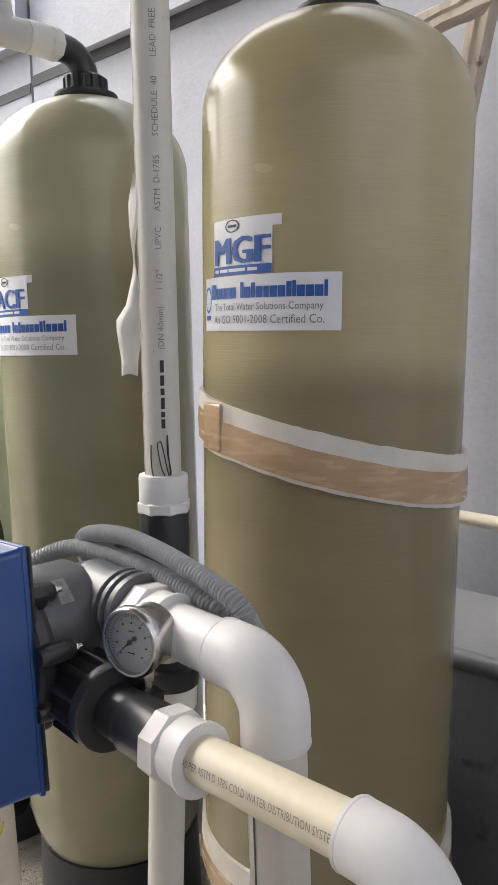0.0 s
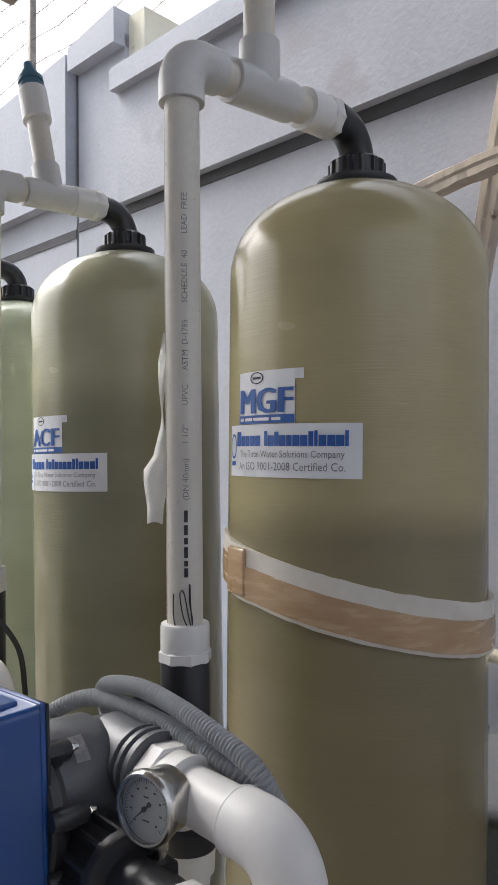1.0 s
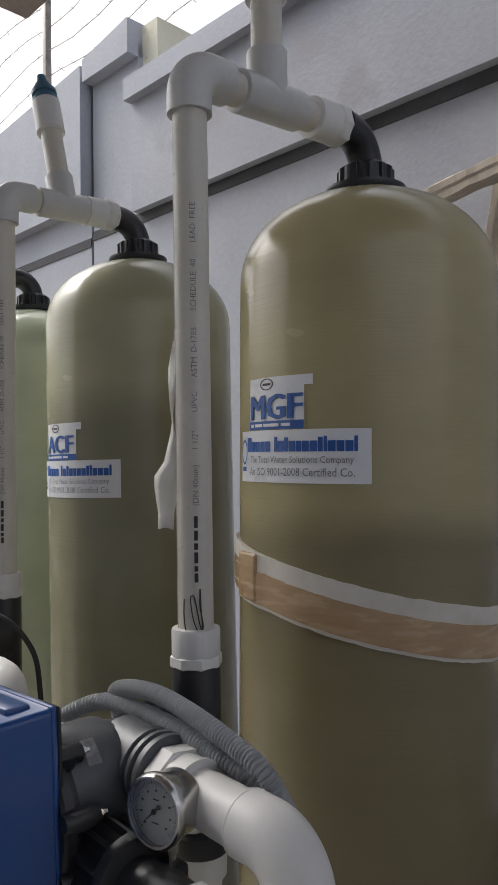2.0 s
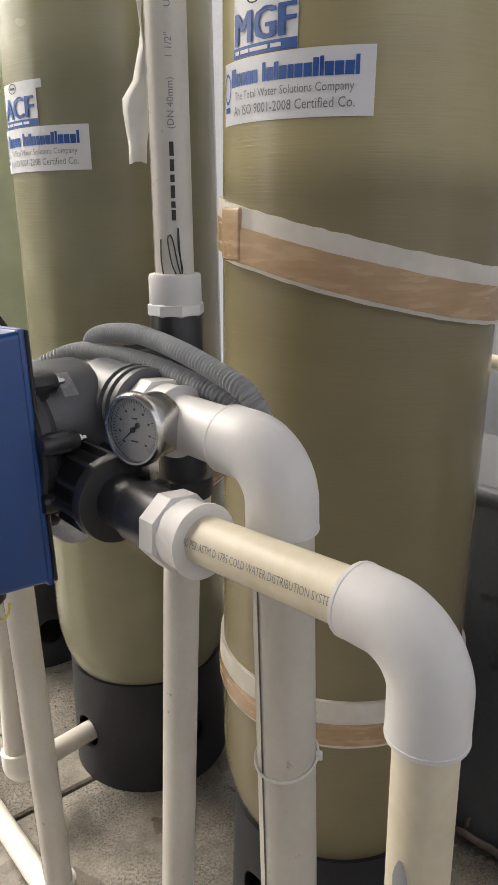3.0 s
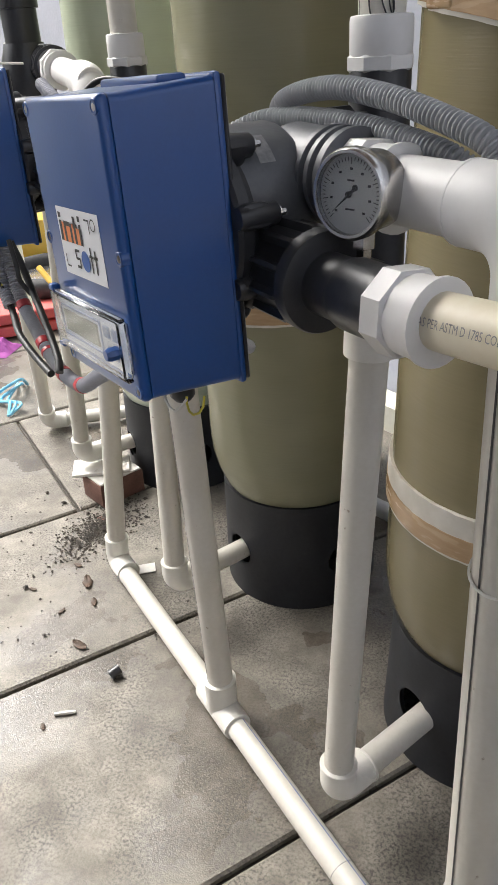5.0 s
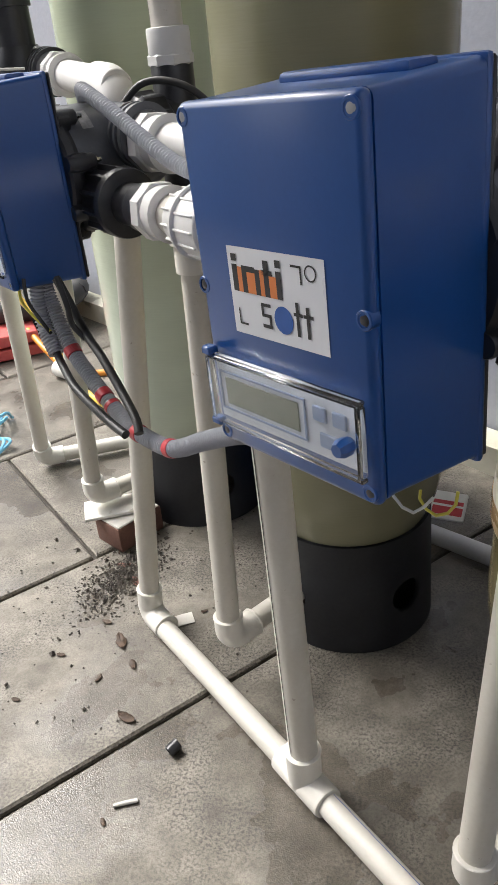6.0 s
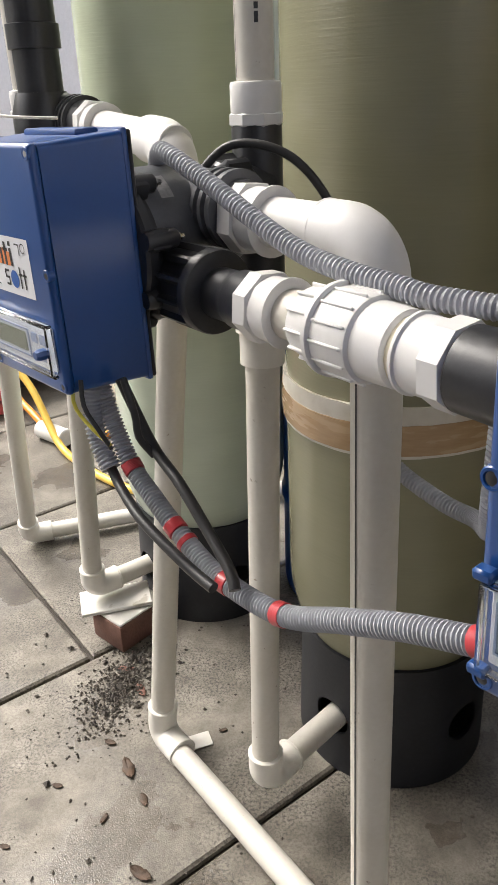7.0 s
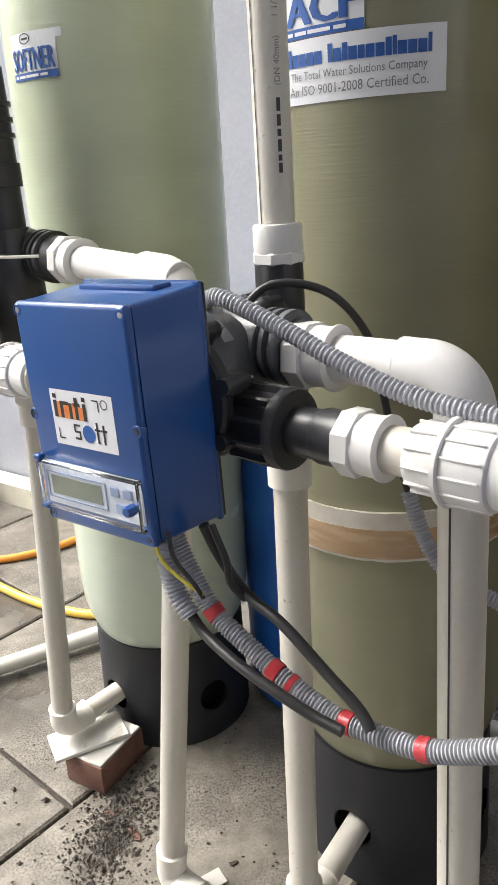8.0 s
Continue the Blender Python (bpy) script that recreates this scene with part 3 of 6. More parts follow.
def boot_shell(r, h, holes):
    """Open base with round hand holes; holes: (angle, height, radius)."""
    seg, rows = 128, 30
    vs, fs, idx = [], [], {}
    rr = lambda z: r * (1.0 - 0.035 * z / h)
    for k in range(rows + 1):
        for i in range(seg):
            a, z = 2 * math.pi * i / seg, h * k / rows
            for ha, hz, hr in holes:
                da = (a - ha + math.pi) % (2 * math.pi) - math.pi
                dx, dz = da * r, z - hz
                d = math.hypot(dx, dz)
                if hr * 0.55 < d < hr * 1.22 and d > 0:
                    a, z = ha + dx / d * hr / r, hz + dz / d * hr
            vs.append((rr(z) * math.cos(a), rr(z) * math.sin(a), z))
    for k in range(rows):
        for i in range(seg):
            j = (i + 1) % seg
            a, z = 2 * math.pi * (i + 0.5) / seg, h * (k + 0.5) / rows
            inside = False
            for ha, hz, hr in holes:
                da = (a - ha + math.pi) % (2 * math.pi) - math.pi
                inside = inside or math.hypot(da * r, z - hz) < hr * 0.96
            if not inside:
                fs.append((k * seg + i, k * seg + j, (k + 1) * seg + j, (k + 1) * seg + i))
    n = len(vs)
    vs += [(x * 0.953, y * 0.953, z) for x, y, z in vs]
    fs += [tuple(reversed([v + n for v in f])) for f in fs]
    top = rows * seg
    fs += [(top + i, top + (i + 1) % seg, n + top + (i + 1) % seg, n + top + i) for i in range(seg)]
    return vs, fs


def tank(key, name, label, holes, cap_dir):
    t = TANKS[key]
    r, top = t["r"], t["top"]
    cx, cy = t["c"]
    th = empty_thing(name, (cx, cy, 0), label, "water tank", "pressure vessels in a row")
    low, dh, bl = t["boot"] - 0.108, r * 0.74, 0.22
    prof = [(r * math.sin(a), low + bl * (1 - math.cos(a))) for a in [math.pi / 2 * i / 10 for i in range(11)]]
    zt = top - dh
    prof += [(r, low + bl + (zt - low - bl) * i / 12) for i in range(1, 13)]
    prof += [(max(r * math.cos(a), 0.05), zt + dh * math.sin(a) ** 0.92) for a in [math.pi / 2 * i / 16 for i in range(1, 17)]]
    prof[0] = (0.01, low)
    seg = 96
    vs = [(cx + pr * math.cos(2 * math.pi * i / seg), cy + pr * math.sin(2 * math.pi * i / seg), z) for pr, z in prof for i in range(seg)]
    fs = [(k * seg + i, k * seg + (i + 1) % seg, (k + 1) * seg + (i + 1) % seg, (k + 1) * seg + i) for k in range(len(prof) - 1) for i in range(seg)]
    fs += [tuple((len(prof) - 1) * seg + i for i in range(seg))]
    part("shell", (vs, fs), t["frp"], th)
    bs = boot_shell(r * 0.925, t["boot"], holes)
    part("base", ([(x + cx, y + cy, z) for x, y, z in bs[0]], bs[1]), BOOT, th, "black moulded plastic base with hand holes")
    C = Vector((cx, cy, 0))
    # distributor head: flange, ribbed nut, elbow
    part("neck_flange", turned(C + UP * (top - 0.004), C + UP * (top + 0.02), [(0, 0.056), (0.004, 0.059), (0.011, 0.059), (0.013, 0.040), (0.022, 0.038)], 32), BLACK, th, "black plastic neck flange")
    part("neck_nut", ribbed_nut(C + UP * (top + 0.008), C + UP * (top + 0.042), 0.042, 14), BLACK, th)
    d = Vector(cap_dir).normalized()
    part("neck_elbow", swept(bend(C + UP * (top + 0.03), C + UP * (top + 0.080), C - d * 0.062 + UP * (top + 0.084), 0.042, 12), 0.0245, 22), BLACK, th, "black plastic elbow")
    return th, C


def lean_thing(th, key):
    lx, ly = TANKS[key]["lean"]
    th.matrix_basis = Matrix.Translation(th.location) @ UP.rotation_difference(Vector((lx, ly, 1))).to_matrix().to_4x4()


def islands(geo):
    """The connected pieces of flat work, one by one."""
    verts, faces = geo
    root = list(range(len(verts)))

    def find(i):
        while root[i] != i:
            i = root[i]
        return i
    for f in faces:
        for i in f[1:]:
            root[find(i)] = find(f[0])
    groups = {}
    for f in faces:
        groups.setdefault(find(f[0]), []).append(f)
    out = []
    for fs in groups.values():
        used = sorted({i for f in fs for i in f})
        place = {i: k for k, i in enumerate(used)}
        out.append(([verts[i] for i in used], [tuple(place[i] for i in f) for f in fs]))
    return out


def code_sticker(key, th, word, ang, z, squeeze):
    """Upper sticker: a code word over a blue strip, with an oval mark; x from its left edge."""
    c, r = TANKS[key]["c"], TANKS[key]["r"] + 0.0012
    w, h = 0.105, 0.068
    part_of = part("code_sticker", on_drum(flat_rect(0, 0, w, h, 8), c, r, ang, z), STICKER, th, "white sticker with a blue code word")
    top = on_drum(flat_rect(w, h - 0.013, w + 0.012, h, 2), c, r, ang, z)
    part("sticker_corner", top, STICKER, part_of)
    part("strip", on_drum(flat_rect(0, 0, w, 0.011, 8), c, r + 0.0006, ang, z), BLUE_INK, part_of)
    wd = lettering(word, 0.046, squeeze, "CENTER")
    for glyph in islands(wd):
        part("letter", merge(*[on_drum(move2(glyph, w / 2 + dx * squeeze, 0.0135), c, r + 0.0007 + 0.0002 * k, ang, z) for k, dx in enumerate((0, -0.0026, 0.0026, -0.0013, 0.0013))]), BLUE_INK, part_of)
    part("oval_mark", on_drum(flat_ellipse(w * 0.40, h - 0.0090, 0.0135, 0.0078, 28, 0.82), c, r + 0.0007, ang, z), INK, part_of)
    part("oval_bar", on_drum(flat_rect(w * 0.40 - 0.008, h - 0.0105, w * 0.40 + 0.008, h - 0.0075), c, r + 0.0007, ang, z), INK, part_of)
    for x, l in ((0.005, 0.009), (0.017, 0.017), (0.036, 0.030), (0.070, 0.015)):
        part("bar", on_drum(flat_rect(x, 0.0035, x + l, 0.0075), c, r + 0.0012, ang, z), STICKER, part_of)


def company_sticker(key, th, ang, z):
    """Lower sticker; the company's name is drawn as plain blue bars."""
    c, r = TANKS[key]["c"], TANKS[key]["r"] + 0.0016
    w, h = 0.222, 0.068
    st = part("company_sticker", on_drum(flat_rect(0, 0, w, h, 16), c, r, ang, z), STICKER, th, "white vinyl sticker with blue heading and black small print")
    x = 0.026
    for wide, tall in ((11, 17), (9, 12), (9, 12), (9, 12), (9, 12), (5, 0), (5, 17), (9, 12), (6, 16), (9, 12), (7, 12), (9, 12), (9, 12), (6, 16), (4, 17), (9, 12), (9, 12), (9, 12), (4, 17)):
        if tall:
            part("heading_bar", on_drum(flat_rect(x, 0.0400, x + wide * 0.00108, 0.0400 + tall * 0.00112, 2), c, r + 0.0007, ang, z), BLUE_INK, st)
        x += wide * 0.00108 + 0.0012
    part("line", on_drum(move2(lettering("The Total Water Solutions Company", 0.0128, 0.86), 0.035, 0.0255), c, r + 0.0007, ang, z), PIPE_INK, st)
    part("line", on_drum(move2(lettering("An ISO 9001-2008 Certified Co.", 0.0150, 0.86), 0.033, 0.0090), c, r + 0.0007, ang, z), PIPE_INK, st)
    part("round_mark", merge(on_drum(flat_ellipse(0.0135, 0.040, 0.0105, 0.017, 24, 0.8), c, r + 0.0007, ang, z), on_drum(flat_rect(0.006, 0.014, 0.021, 0.020), c, r + 0.0007, ang, z)), BLUE_INK, st)


def strap_band(key, th, name, z_mid, tilt_to, drop, h_tape, h_foam, label, ang_overlap):
    """A foam strip held by packing tape round the tank, out of level: lowest towards the angle tilt_to."""
    c, r = TANKS[key]["c"], TANKS[key]["r"]
    seg = 120
    rg = random.Random(11)

    def ring(z_lo, z_hi, out, wob):
        vs, fs = [], []
        for i in range(seg):
            a = 2 * math.pi * i / seg
            dz = -drop * math.cos(a - tilt_to)
            ex = out + 0.0018 * math.sin(3 * a + 1) + wob * rg.uniform(-1, 1)
            bulge = 0.004 if abs((a - ang_overlap + math.pi) % (2 * math.pi) - math.pi) < 0.16 else 0.0
            for rr_, zz_ in ((r - 0.001, z_lo + 0.002), (r + ex + bulge, z_lo + wob * rg.uniform(-1, 1)), (r + ex + 0.001 + bulge, (z_lo + z_hi) / 2), (r + ex + bulge, z_hi + 1.5 * wob * rg.uniform(-1, 1)), (r - 0.001, z_hi - 0.002)):
                vs.append((c[0] + rr_ * math.cos(a), c[1] + rr_ * math.sin(a), zz_ + z_mid + dz))
        for i in range(seg):
            j = (i + 1) % seg
            for k in range(4):
                fs.append((i * 5 + k, j * 5 + k, j * 5 + k + 1, i * 5 + k + 1))
        return vs, fs
    foam = part(name, ring(-h_foam / 2, h_foam / 2, 0.0065, 0.0006), FOAM, th, label)
    part("tape", ring(-h_foam / 2 + 0.005, -h_foam / 2 + 0.005 + h_tape, 0.0085, 0.0003), TAPE, foam, "glossy brown packing tape")
    # the folded end of the tape, standing off
    a0 = ang_overlap
    d = Vector((math.cos(a0), math.sin(a0), 0))
    zc = z_mid - drop * math.cos(a0 - tilt_to)
    part("tape_fold", block(Vector((c[0], c[1], zc)) + d * (r + 0.0085), UP.cross(d), d, UP, 0.046, 0.011, h_foam * 0.90, 0.004, 3), TAPE, foam)


mgf, CM = tank("mgf", "filter_tank", "tall olive glass-fibre filter tank with stickers and a taped band", [(math.radians(222), 0.115, 0.036), (math.radians(310), 0.115, 0.036)], Vector((0.6245, 0.781, 0)))
acf, CA = tank("acf", "filter_tank", "grey-olive glass-fibre filter tank with stickers on a black base", [(math.radians(227), 0.115, 0.036), (math.radians(312), 0.115, 0.036)], Vector((0.754, 0.657, 0)))
sof, CS = tank("sof", "softener_tank", "pale green glass-fibre softener tank on a black base", [(math.radians(218), 0.105, 0.036), (math.radians(300), 0.105, 0.036)], Vector((0.864, 0.503, 0)))

A_M, A_A, A_S = radians(267.6), radians(271.2), radians(245.0)
r_t = TANKS["mgf"]["r"]
company_sticker("mgf", mgf, A_M - 0.222 / r_t, 1.270)
code_sticker("mgf", mgf, "MGF", radians(240.8) - 0.105 / r_t, 1.339, 1.10)
company_sticker("acf", acf, A_A - 0.222 / r_t, 1.241)
code_sticker("acf", acf, "ACF", radians(243.2) - 0.105 / r_t, 1.310, 1.10)
code_sticker("sof", sof, "SOFTNER", A_S - 0.105 / r_t, 1.330, 0.50)
strap_band("mgf", mgf, "band", 1.1145, math.radians(-10), 0.042, 0.042, 0.070, "white foam strip under brown tape, sagging round the tank", math.radians(212))
strap_band("mgf", mgf, "band", 0.509, math.radians(200), 0.002, 0.034, 0.072, "white foam strip under brown tape round the tank's foot", math.radians(100))
strap_band("acf", acf, "band", 0.694, math.radians(190), 0.008, 0.044, 0.074, "white foam strip under brown tape round the tank", math.radians(100))
for key, th in (("mgf", mgf), ("acf", acf), ("sof", sof)):
    lean_thing(th, key)
# ---- control valves ----
def hex_socket(p, q, r):
    """Hexagon shoulder and round socket, from p (hexagon) to q (socket)."""
    p, q = Vector(p), Vector(q)
    L = (q - p).length
    hx = turned(p, q, [(0, r * 0.98), (0.0015, r * 1.08), (L * 0.42, r * 1.08), (L * 0.46, r * 1.0)], 8, 0.3)
    so = turned(p + (q - p) * 0.40, q, [(0, r * 0.94), (L * 0.5, r * 0.95), (L * 0.53, r * 1.02), (L * 0.59, r * 1.02), (L * 0.6, r * 0.82)], 28)
    return merge(hx, so)


def elbow(p, c, q, r_sock, r_bend):
    """White moulded elbow with thicker sockets at both mouths."""
    p, c, q = Vector(p), Vector(c), Vector(q)
    pts = bend(p, c, q, r_bend, 14)
    return swept(pts, r_sock, 26)


def sock_ring(p, d, r, w=0.004):
    p, d = Vector(p), Vector(d).normalized()
    return turned(p - d * w / 2, p + d * w / 2, [(0, r * 0.96), (w * 0.25, r), (w * 0.75, r), (w, r * 0.96)], 26)


def controller(o, name_suffix_label, tilt, zleft=0.941, reach=-0.240):
    """Blue control head with its valve body behind it; V points from the aisle to the tanks; tilt: the box's turn in its own plane."""
    base = at(o, -0.055, 0.10, 0)
    th = empty_thing("control_valve", base, name_suffix_label, "control valve", "control valves in a row")
    # housing: its own axes A (across), D (depth), B (up)
    A0, D = U * math.cos(0.05) + V * math.sin(0.05), V * math.cos(0.05) - U * math.sin(0.05)
    A, B = A0 * math.cos(tilt) + UP * math.sin(tilt), UP * math.cos(tilt) - A0 * math.sin(tilt)
    mid = at(o, -0.066 if o is O1 else -0.070, 0, 0.966)

    def bx(a, b, z):
        return mid + A * a + D * b + B * z
    w, h = 0.143, 0.216
    # the shell widens a little from the lid to the rear rim
    ring = []
    for b, k, g in ((0.002, 0.0, 0.006), (0.010, 0.0, 0.0065), (0.078, 0.0030, 0.0065), (0.080, 0.0036, 0.0065)):
        x2, z2 = w / 2 + k, h / 2 + k * 1.5
        for sx, sz, a0 in ((1, 1, 0), (-1, 1, 90), (-1, -1, 180), (1, -1, 270)):
            for q in range(5):
                an = math.radians(a0 + 22.5 * q)
                ring.append(bx(sx * (x2 - g) + g * math.cos(an), b, sz * (z2 - g) + g * math.sin(an)))
    n = 20
    body = (ring, [(k * n + i, (k + 1) * n + i, (k + 1) * n + (i + 1) % n, k * n + (i + 1) % n) for k in range(3) for i in range(n)] + [tuple(range(n)), tuple(reversed(range(3 * n, 4 * n)))])
    housing = part("housing", body, BLUE, th, "glossy blue plastic control box")
    part("rear_rim", block(bx(0, 0.083, 0), A, D, B, w + 0.008, 0.006, h + 0.014, 0.0025, 2), BLUE, housing)
    part("back_plate", block(bx(0, 0.0885, 0), A, D, B, w + 0.006, 0.004, h + 0.010, 0.0015, 1), BLACK, housing, "black gasket plate")
    part("lid", block(bx(0, -0.002, 0), A, D, B, w + 0.001, 0.010, h, 0.0045, 3), BLUE, housing)
    part("top_rib", block(bx(0.004, 0.060, h / 2 + 0.004), A, D, B, 0.098, 0.024, 0.008, 0.003, 2), BLUE, housing)
    for a, z in ((0.0655, h / 2 - 0.008), (0.0675, 0.002), (0.0655, -h / 2 + 0.008), (-0.0670, h / 2 - 0.008), (-0.0690, 0.002), (-0.0670, -h / 2 + 0.008)):
        p = bx(a, -0.0065, z)
        boss = merge(turned(p, p - D, [(-0.006, 0.0060), (0.0001, 0.0058), (0.0008, 0.0052), (0.0008, 0.0040), (-0.0004, 0.0038)], 18))
        b_ = part("screw_boss", boss, BLUE, housing)
        part("screw", turned(p, p - D, [(-0.001, 0.0034), (0.0002, 0.0034), (0.0006, 0.0024)], 12), CONDUIT if z > 0.05 else BLACK, b_, "dull screw")
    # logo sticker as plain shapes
    so, sx, sy = bx(0.001, -0.0074, 0.0035), A, B
    st = part("sticker", on_plane(flat_rect(-0.0412, -0.0265, 0.0412, 0.0265), so, sx, sy), STICKER, housing, "white sticker with black and orange marks")
    so = so - D * 0.0004
    bars = [(-0.0375, 0.0, -0.0325, 0.0160), (-0.0375, 0.0180, -0.0325, 0.0222), (-0.0285, 0.0, -0.0240, 0.0160), (-0.0240, 0.0125, -0.0165, 0.0160), (-0.0165, 0.0, -0.0122, 0.0150), (-0.0085, 0.0, -0.0040, 0.0210), (-0.0105, 0.0125, -0.0010, 0.0155), (0.0020, 0.0, 0.0065, 0.0160), (0.0020, 0.0180, 0.0065, 0.0222)]
    bars += [(-0.0135, -0.0190, -0.0050, -0.0168), (-0.0135, -0.0124, -0.0050, -0.0104), (-0.0135, -0.0062, -0.0050, -0.0042), (-0.0137, -0.0114, -0.0115, -0.0050), (-0.0072, -0.0182, -0.0050, -0.0114), (0.0165, -0.0192, 0.0190, 0.0005), (0.0145, -0.0075, 0.0220, -0.0055), (0.0248, -0.0192, 0.0273, -0.0010), (0.0225, -0.0075, 0.0305, -0.0055)]
    bars += [(0.0150, 0.0200, 0.0235, 0.0213), (0.0222, 0.0110, 0.0235, 0.0213), (-0.0355, -0.0205, -0.0275, -0.0192), (-0.0355, -0.0205, -0.0342, -0.0105)]
    for g in bars:
        part("bar", on_plane(flat_rect(*g), so, sx, sy), INK, st)
    part("ring_mark", on_plane(flat_ellipse(0.0305, 0.0180, 0.0046, 0.0046, 20, 0.8), so, sx, sy), INK, st)
    part("disc", on_plane(flat_ellipse(0.0055, -0.0118, 0.0080, 0.0082), so, sx, sy), BLUE_INK, st)
    for x0, x1, y1 in ((-0.0325, -0.0285, 0.0150), (-0.0240, -0.0165, 0.0125), (-0.0122, -0.0085, 0.0150), (-0.0040, 0.0020, 0.0125)):
        part("fill", on_plane(flat_rect(x0, 0.0, x1, y1), so, sx, sy), ORANGE_INK, st)
    # display window with its clear hinged cover
    wc = bx(0.001, -0.0085, -0.0650)
    panel = part("display", block(wc, A, D, B, 0.128, 0.003, 0.041, 0.001, 1), PANEL, housing, "pale grey display panel")
    part("screen", block(wc + A * -0.020 - D * 0.0018, A, D, B, 0.070, 0.001, 0.019, 0.0004, 1), LCD, panel, "dark green display glass")
    rimg = []
    for sgn in (-1, 1):
        rimg.append(block(wc - D * 0.002 + B * sgn * 0.0130 + A * -0.020, A, D, B, 0.082, 0.001, 0.0012, 0))
        rimg.append(block(wc - D * 0.002 + A * (-0.020 + sgn * 0.0405), A, D, B, 0.0012, 0.001, 0.0272, 0))
    part("screen_rim", merge(*rimg), BUTTON, panel)
    for da, dz in ((0.033, 0.0075), (0.049, 0.0075), (0.041, -0.0085)):
        part("button", block(wc + A * da + B * dz - D * 0.002, A, D, B, 0.0115 if dz > 0 else 0.018, 0.002, 0.010, 0.001, 1), BUTTON, panel)
    cv = part("window_cover", block(wc - D * 0.0078, A, D, B, 0.134, 0.0018, 0.046, 0.0006, 1), CLEAR, housing, "clear hinged plastic cover")
    for sgn in (-1, 1):
        for rim in (block(wc - D * 0.0042 + B * sgn * 0.0235, A, D, B, 0.136, 0.0055, 0.003, 0.001, 1), block(wc - D * 0.0042 + A * sgn * 0.0665, A, D, B, 0.003, 0.0055, 0.0435, 0.001, 1)):
            part("cover_rim", rim, CLEAR, cv).visible_shadow = False
    cv.visible_shadow = False
    part("latch", turned(wc + A * 0.0605 - D * 0.006 - B * 0.001, wc + A * 0.0605 - D * 0.02 - B * 0.001, [(0, 0.0045), (0.003, 0.0056), (0.009, 0.0056), (0.012, 0.004)], 8), BLUE, housing)
    for dz in (0.026, -0.024):
        part("hinge", block(wc - A * 0.0665 + B * dz - D * 0.004, A, D, B, 0.010, 0.008, 0.006, 0.0015, 1), BLUE, housing)
    # valve body
    c = at(o, -0.055, 0.006, 0.970)
    fl = [turned(c + V * 0.082, c + V * 0.125, [(0, 0.068), (0.003, 0.071), (0.012, 0.071), (0.014, 0.065), (0.020, 0.064), (0.021, 0.060)], 44)]
    flange = part("flange", merge(*fl), BLACK, th, "black bolted flange")
    for i in range(8):
        a = 2 * math.pi * (i + 0.3) / 8
        d = U * math.cos(a) + UP * math.sin(a)
        p = c + d * 0.069
        lug = part("lug", merge(block(p + V * 0.095, d, V.cross(d), V, 0.022, 0.020, 0.024, 0.005, 2), turned(p + V * 0.080 + d * 0.004, p + V * 0.114 + d * 0.004, [(0, 0.0080), (0.002, 0.0090), (0.032, 0.0090), (0.034, 0.0075)], 12)), BLACK, flange)
        part("bolt", turned(p + V * 0.113 + d * 0.004, p + V * 0.122 + d * 0.004, [(0, 0.0050), (0.004, 0.0050), (0.0045, 0.003), (0.009, 0.0028)], 6), STEEL, lug, "steel bolt")
    cb = at(o, -0.062, 0.0, 0.982)
    part("valve_body", merge(turned(cb + V * 0.100, cb + V * 0.262, [(0, 0.058), (0.004, 0.0605), (0.062, 0.0605), (0.066, 0.0590), (0.072, 0.054), (0.110, 0.051), (0.135, 0.046), (0.160, 0.034), (0.162, 0.02)], 48)), VALVE, th, "charcoal grey ribbed valve body")
    vs, fs = [], []
    for k in range(2):
        for i in range(9):
            a = math.radians(62 - 3.2 * i)
            vs.append(cb + V * (0.126 + 0.014 * k) + (U * math.cos(a) + UP * math.sin(a)) * 0.0609)
    fs = [(i, i + 1, 9 + i + 1, 9 + i) for i in range(8)]
    part("marking_plate", (vs, fs), PIPE_INK, th)
    # saddle block under the body, lower ports
    part("port_block", block(at(o, -0.060, 0.150, 0.935), U, V, UP, 0.090, 0.085, 0.070, 0.014, 3), BLACK, th)
    # upper outlet neck, towards +U
    zu = 1.003
    part("upper_neck", turned(at(o, -0.060, 0.190, zu), at(o, 0.030, 0.190, zu), [(0, 0.036), (0.050, 0.034), (0.052, 0.0375), (0.057, 0.0375), (0.058, 0.033), (0.063, 0.033), (0.064, 0.0375), (0.069, 0.0375), (0.070, 0.033), (0.075, 0.033), (0.076, 0.0375), (0.083, 0.0375), (0.085, 0.029), (0.090, 0.028)], 36), VALVE, th)
    # lower ports both ways with union nuts
    zl = 0.941
    part("lower_neck", turned(at(o, -0.17, 0.132, zl), at(o, 0.04, 0.132, zl), [(0, 0.031), (0.21, 0.031)], 28), BLACK, th)
    part("union_nut", flanged_nut(at(o, 0.002, 0.132, zl), at(o, 0.064, 0.132, zl), 0.0395), BLACK, th)
    part("adapter", turned(at(o, 0.060, 0.132, zl), at(o, 0.138, 0.132, zl), [(0, 0.0235), (0.026, 0.0235), (0.032, 0.0240), (0.037, 0.0262), (0.076, 0.0258), (0.078, 0.023)], 30), BLACK, th)
    part("union_nut", ribbed_nut(at(o, -0.118, 0.132, zleft), at(o, -0.186, 0.132, zleft), 0.043, 9), BLACK, th)
    n = -0.180 - reach
    part("adapter", turned(at(o, -0.180, 0.132, zleft), at(o, reach, 0.132, zleft), [(0, 0.0265), (0.014, 0.0265), (0.017, 0.0245), (0.026, 0.0245), (0.029, 0.0295), (n - 0.002, 0.0290), (n, 0.026)], 30), BLACK, th)
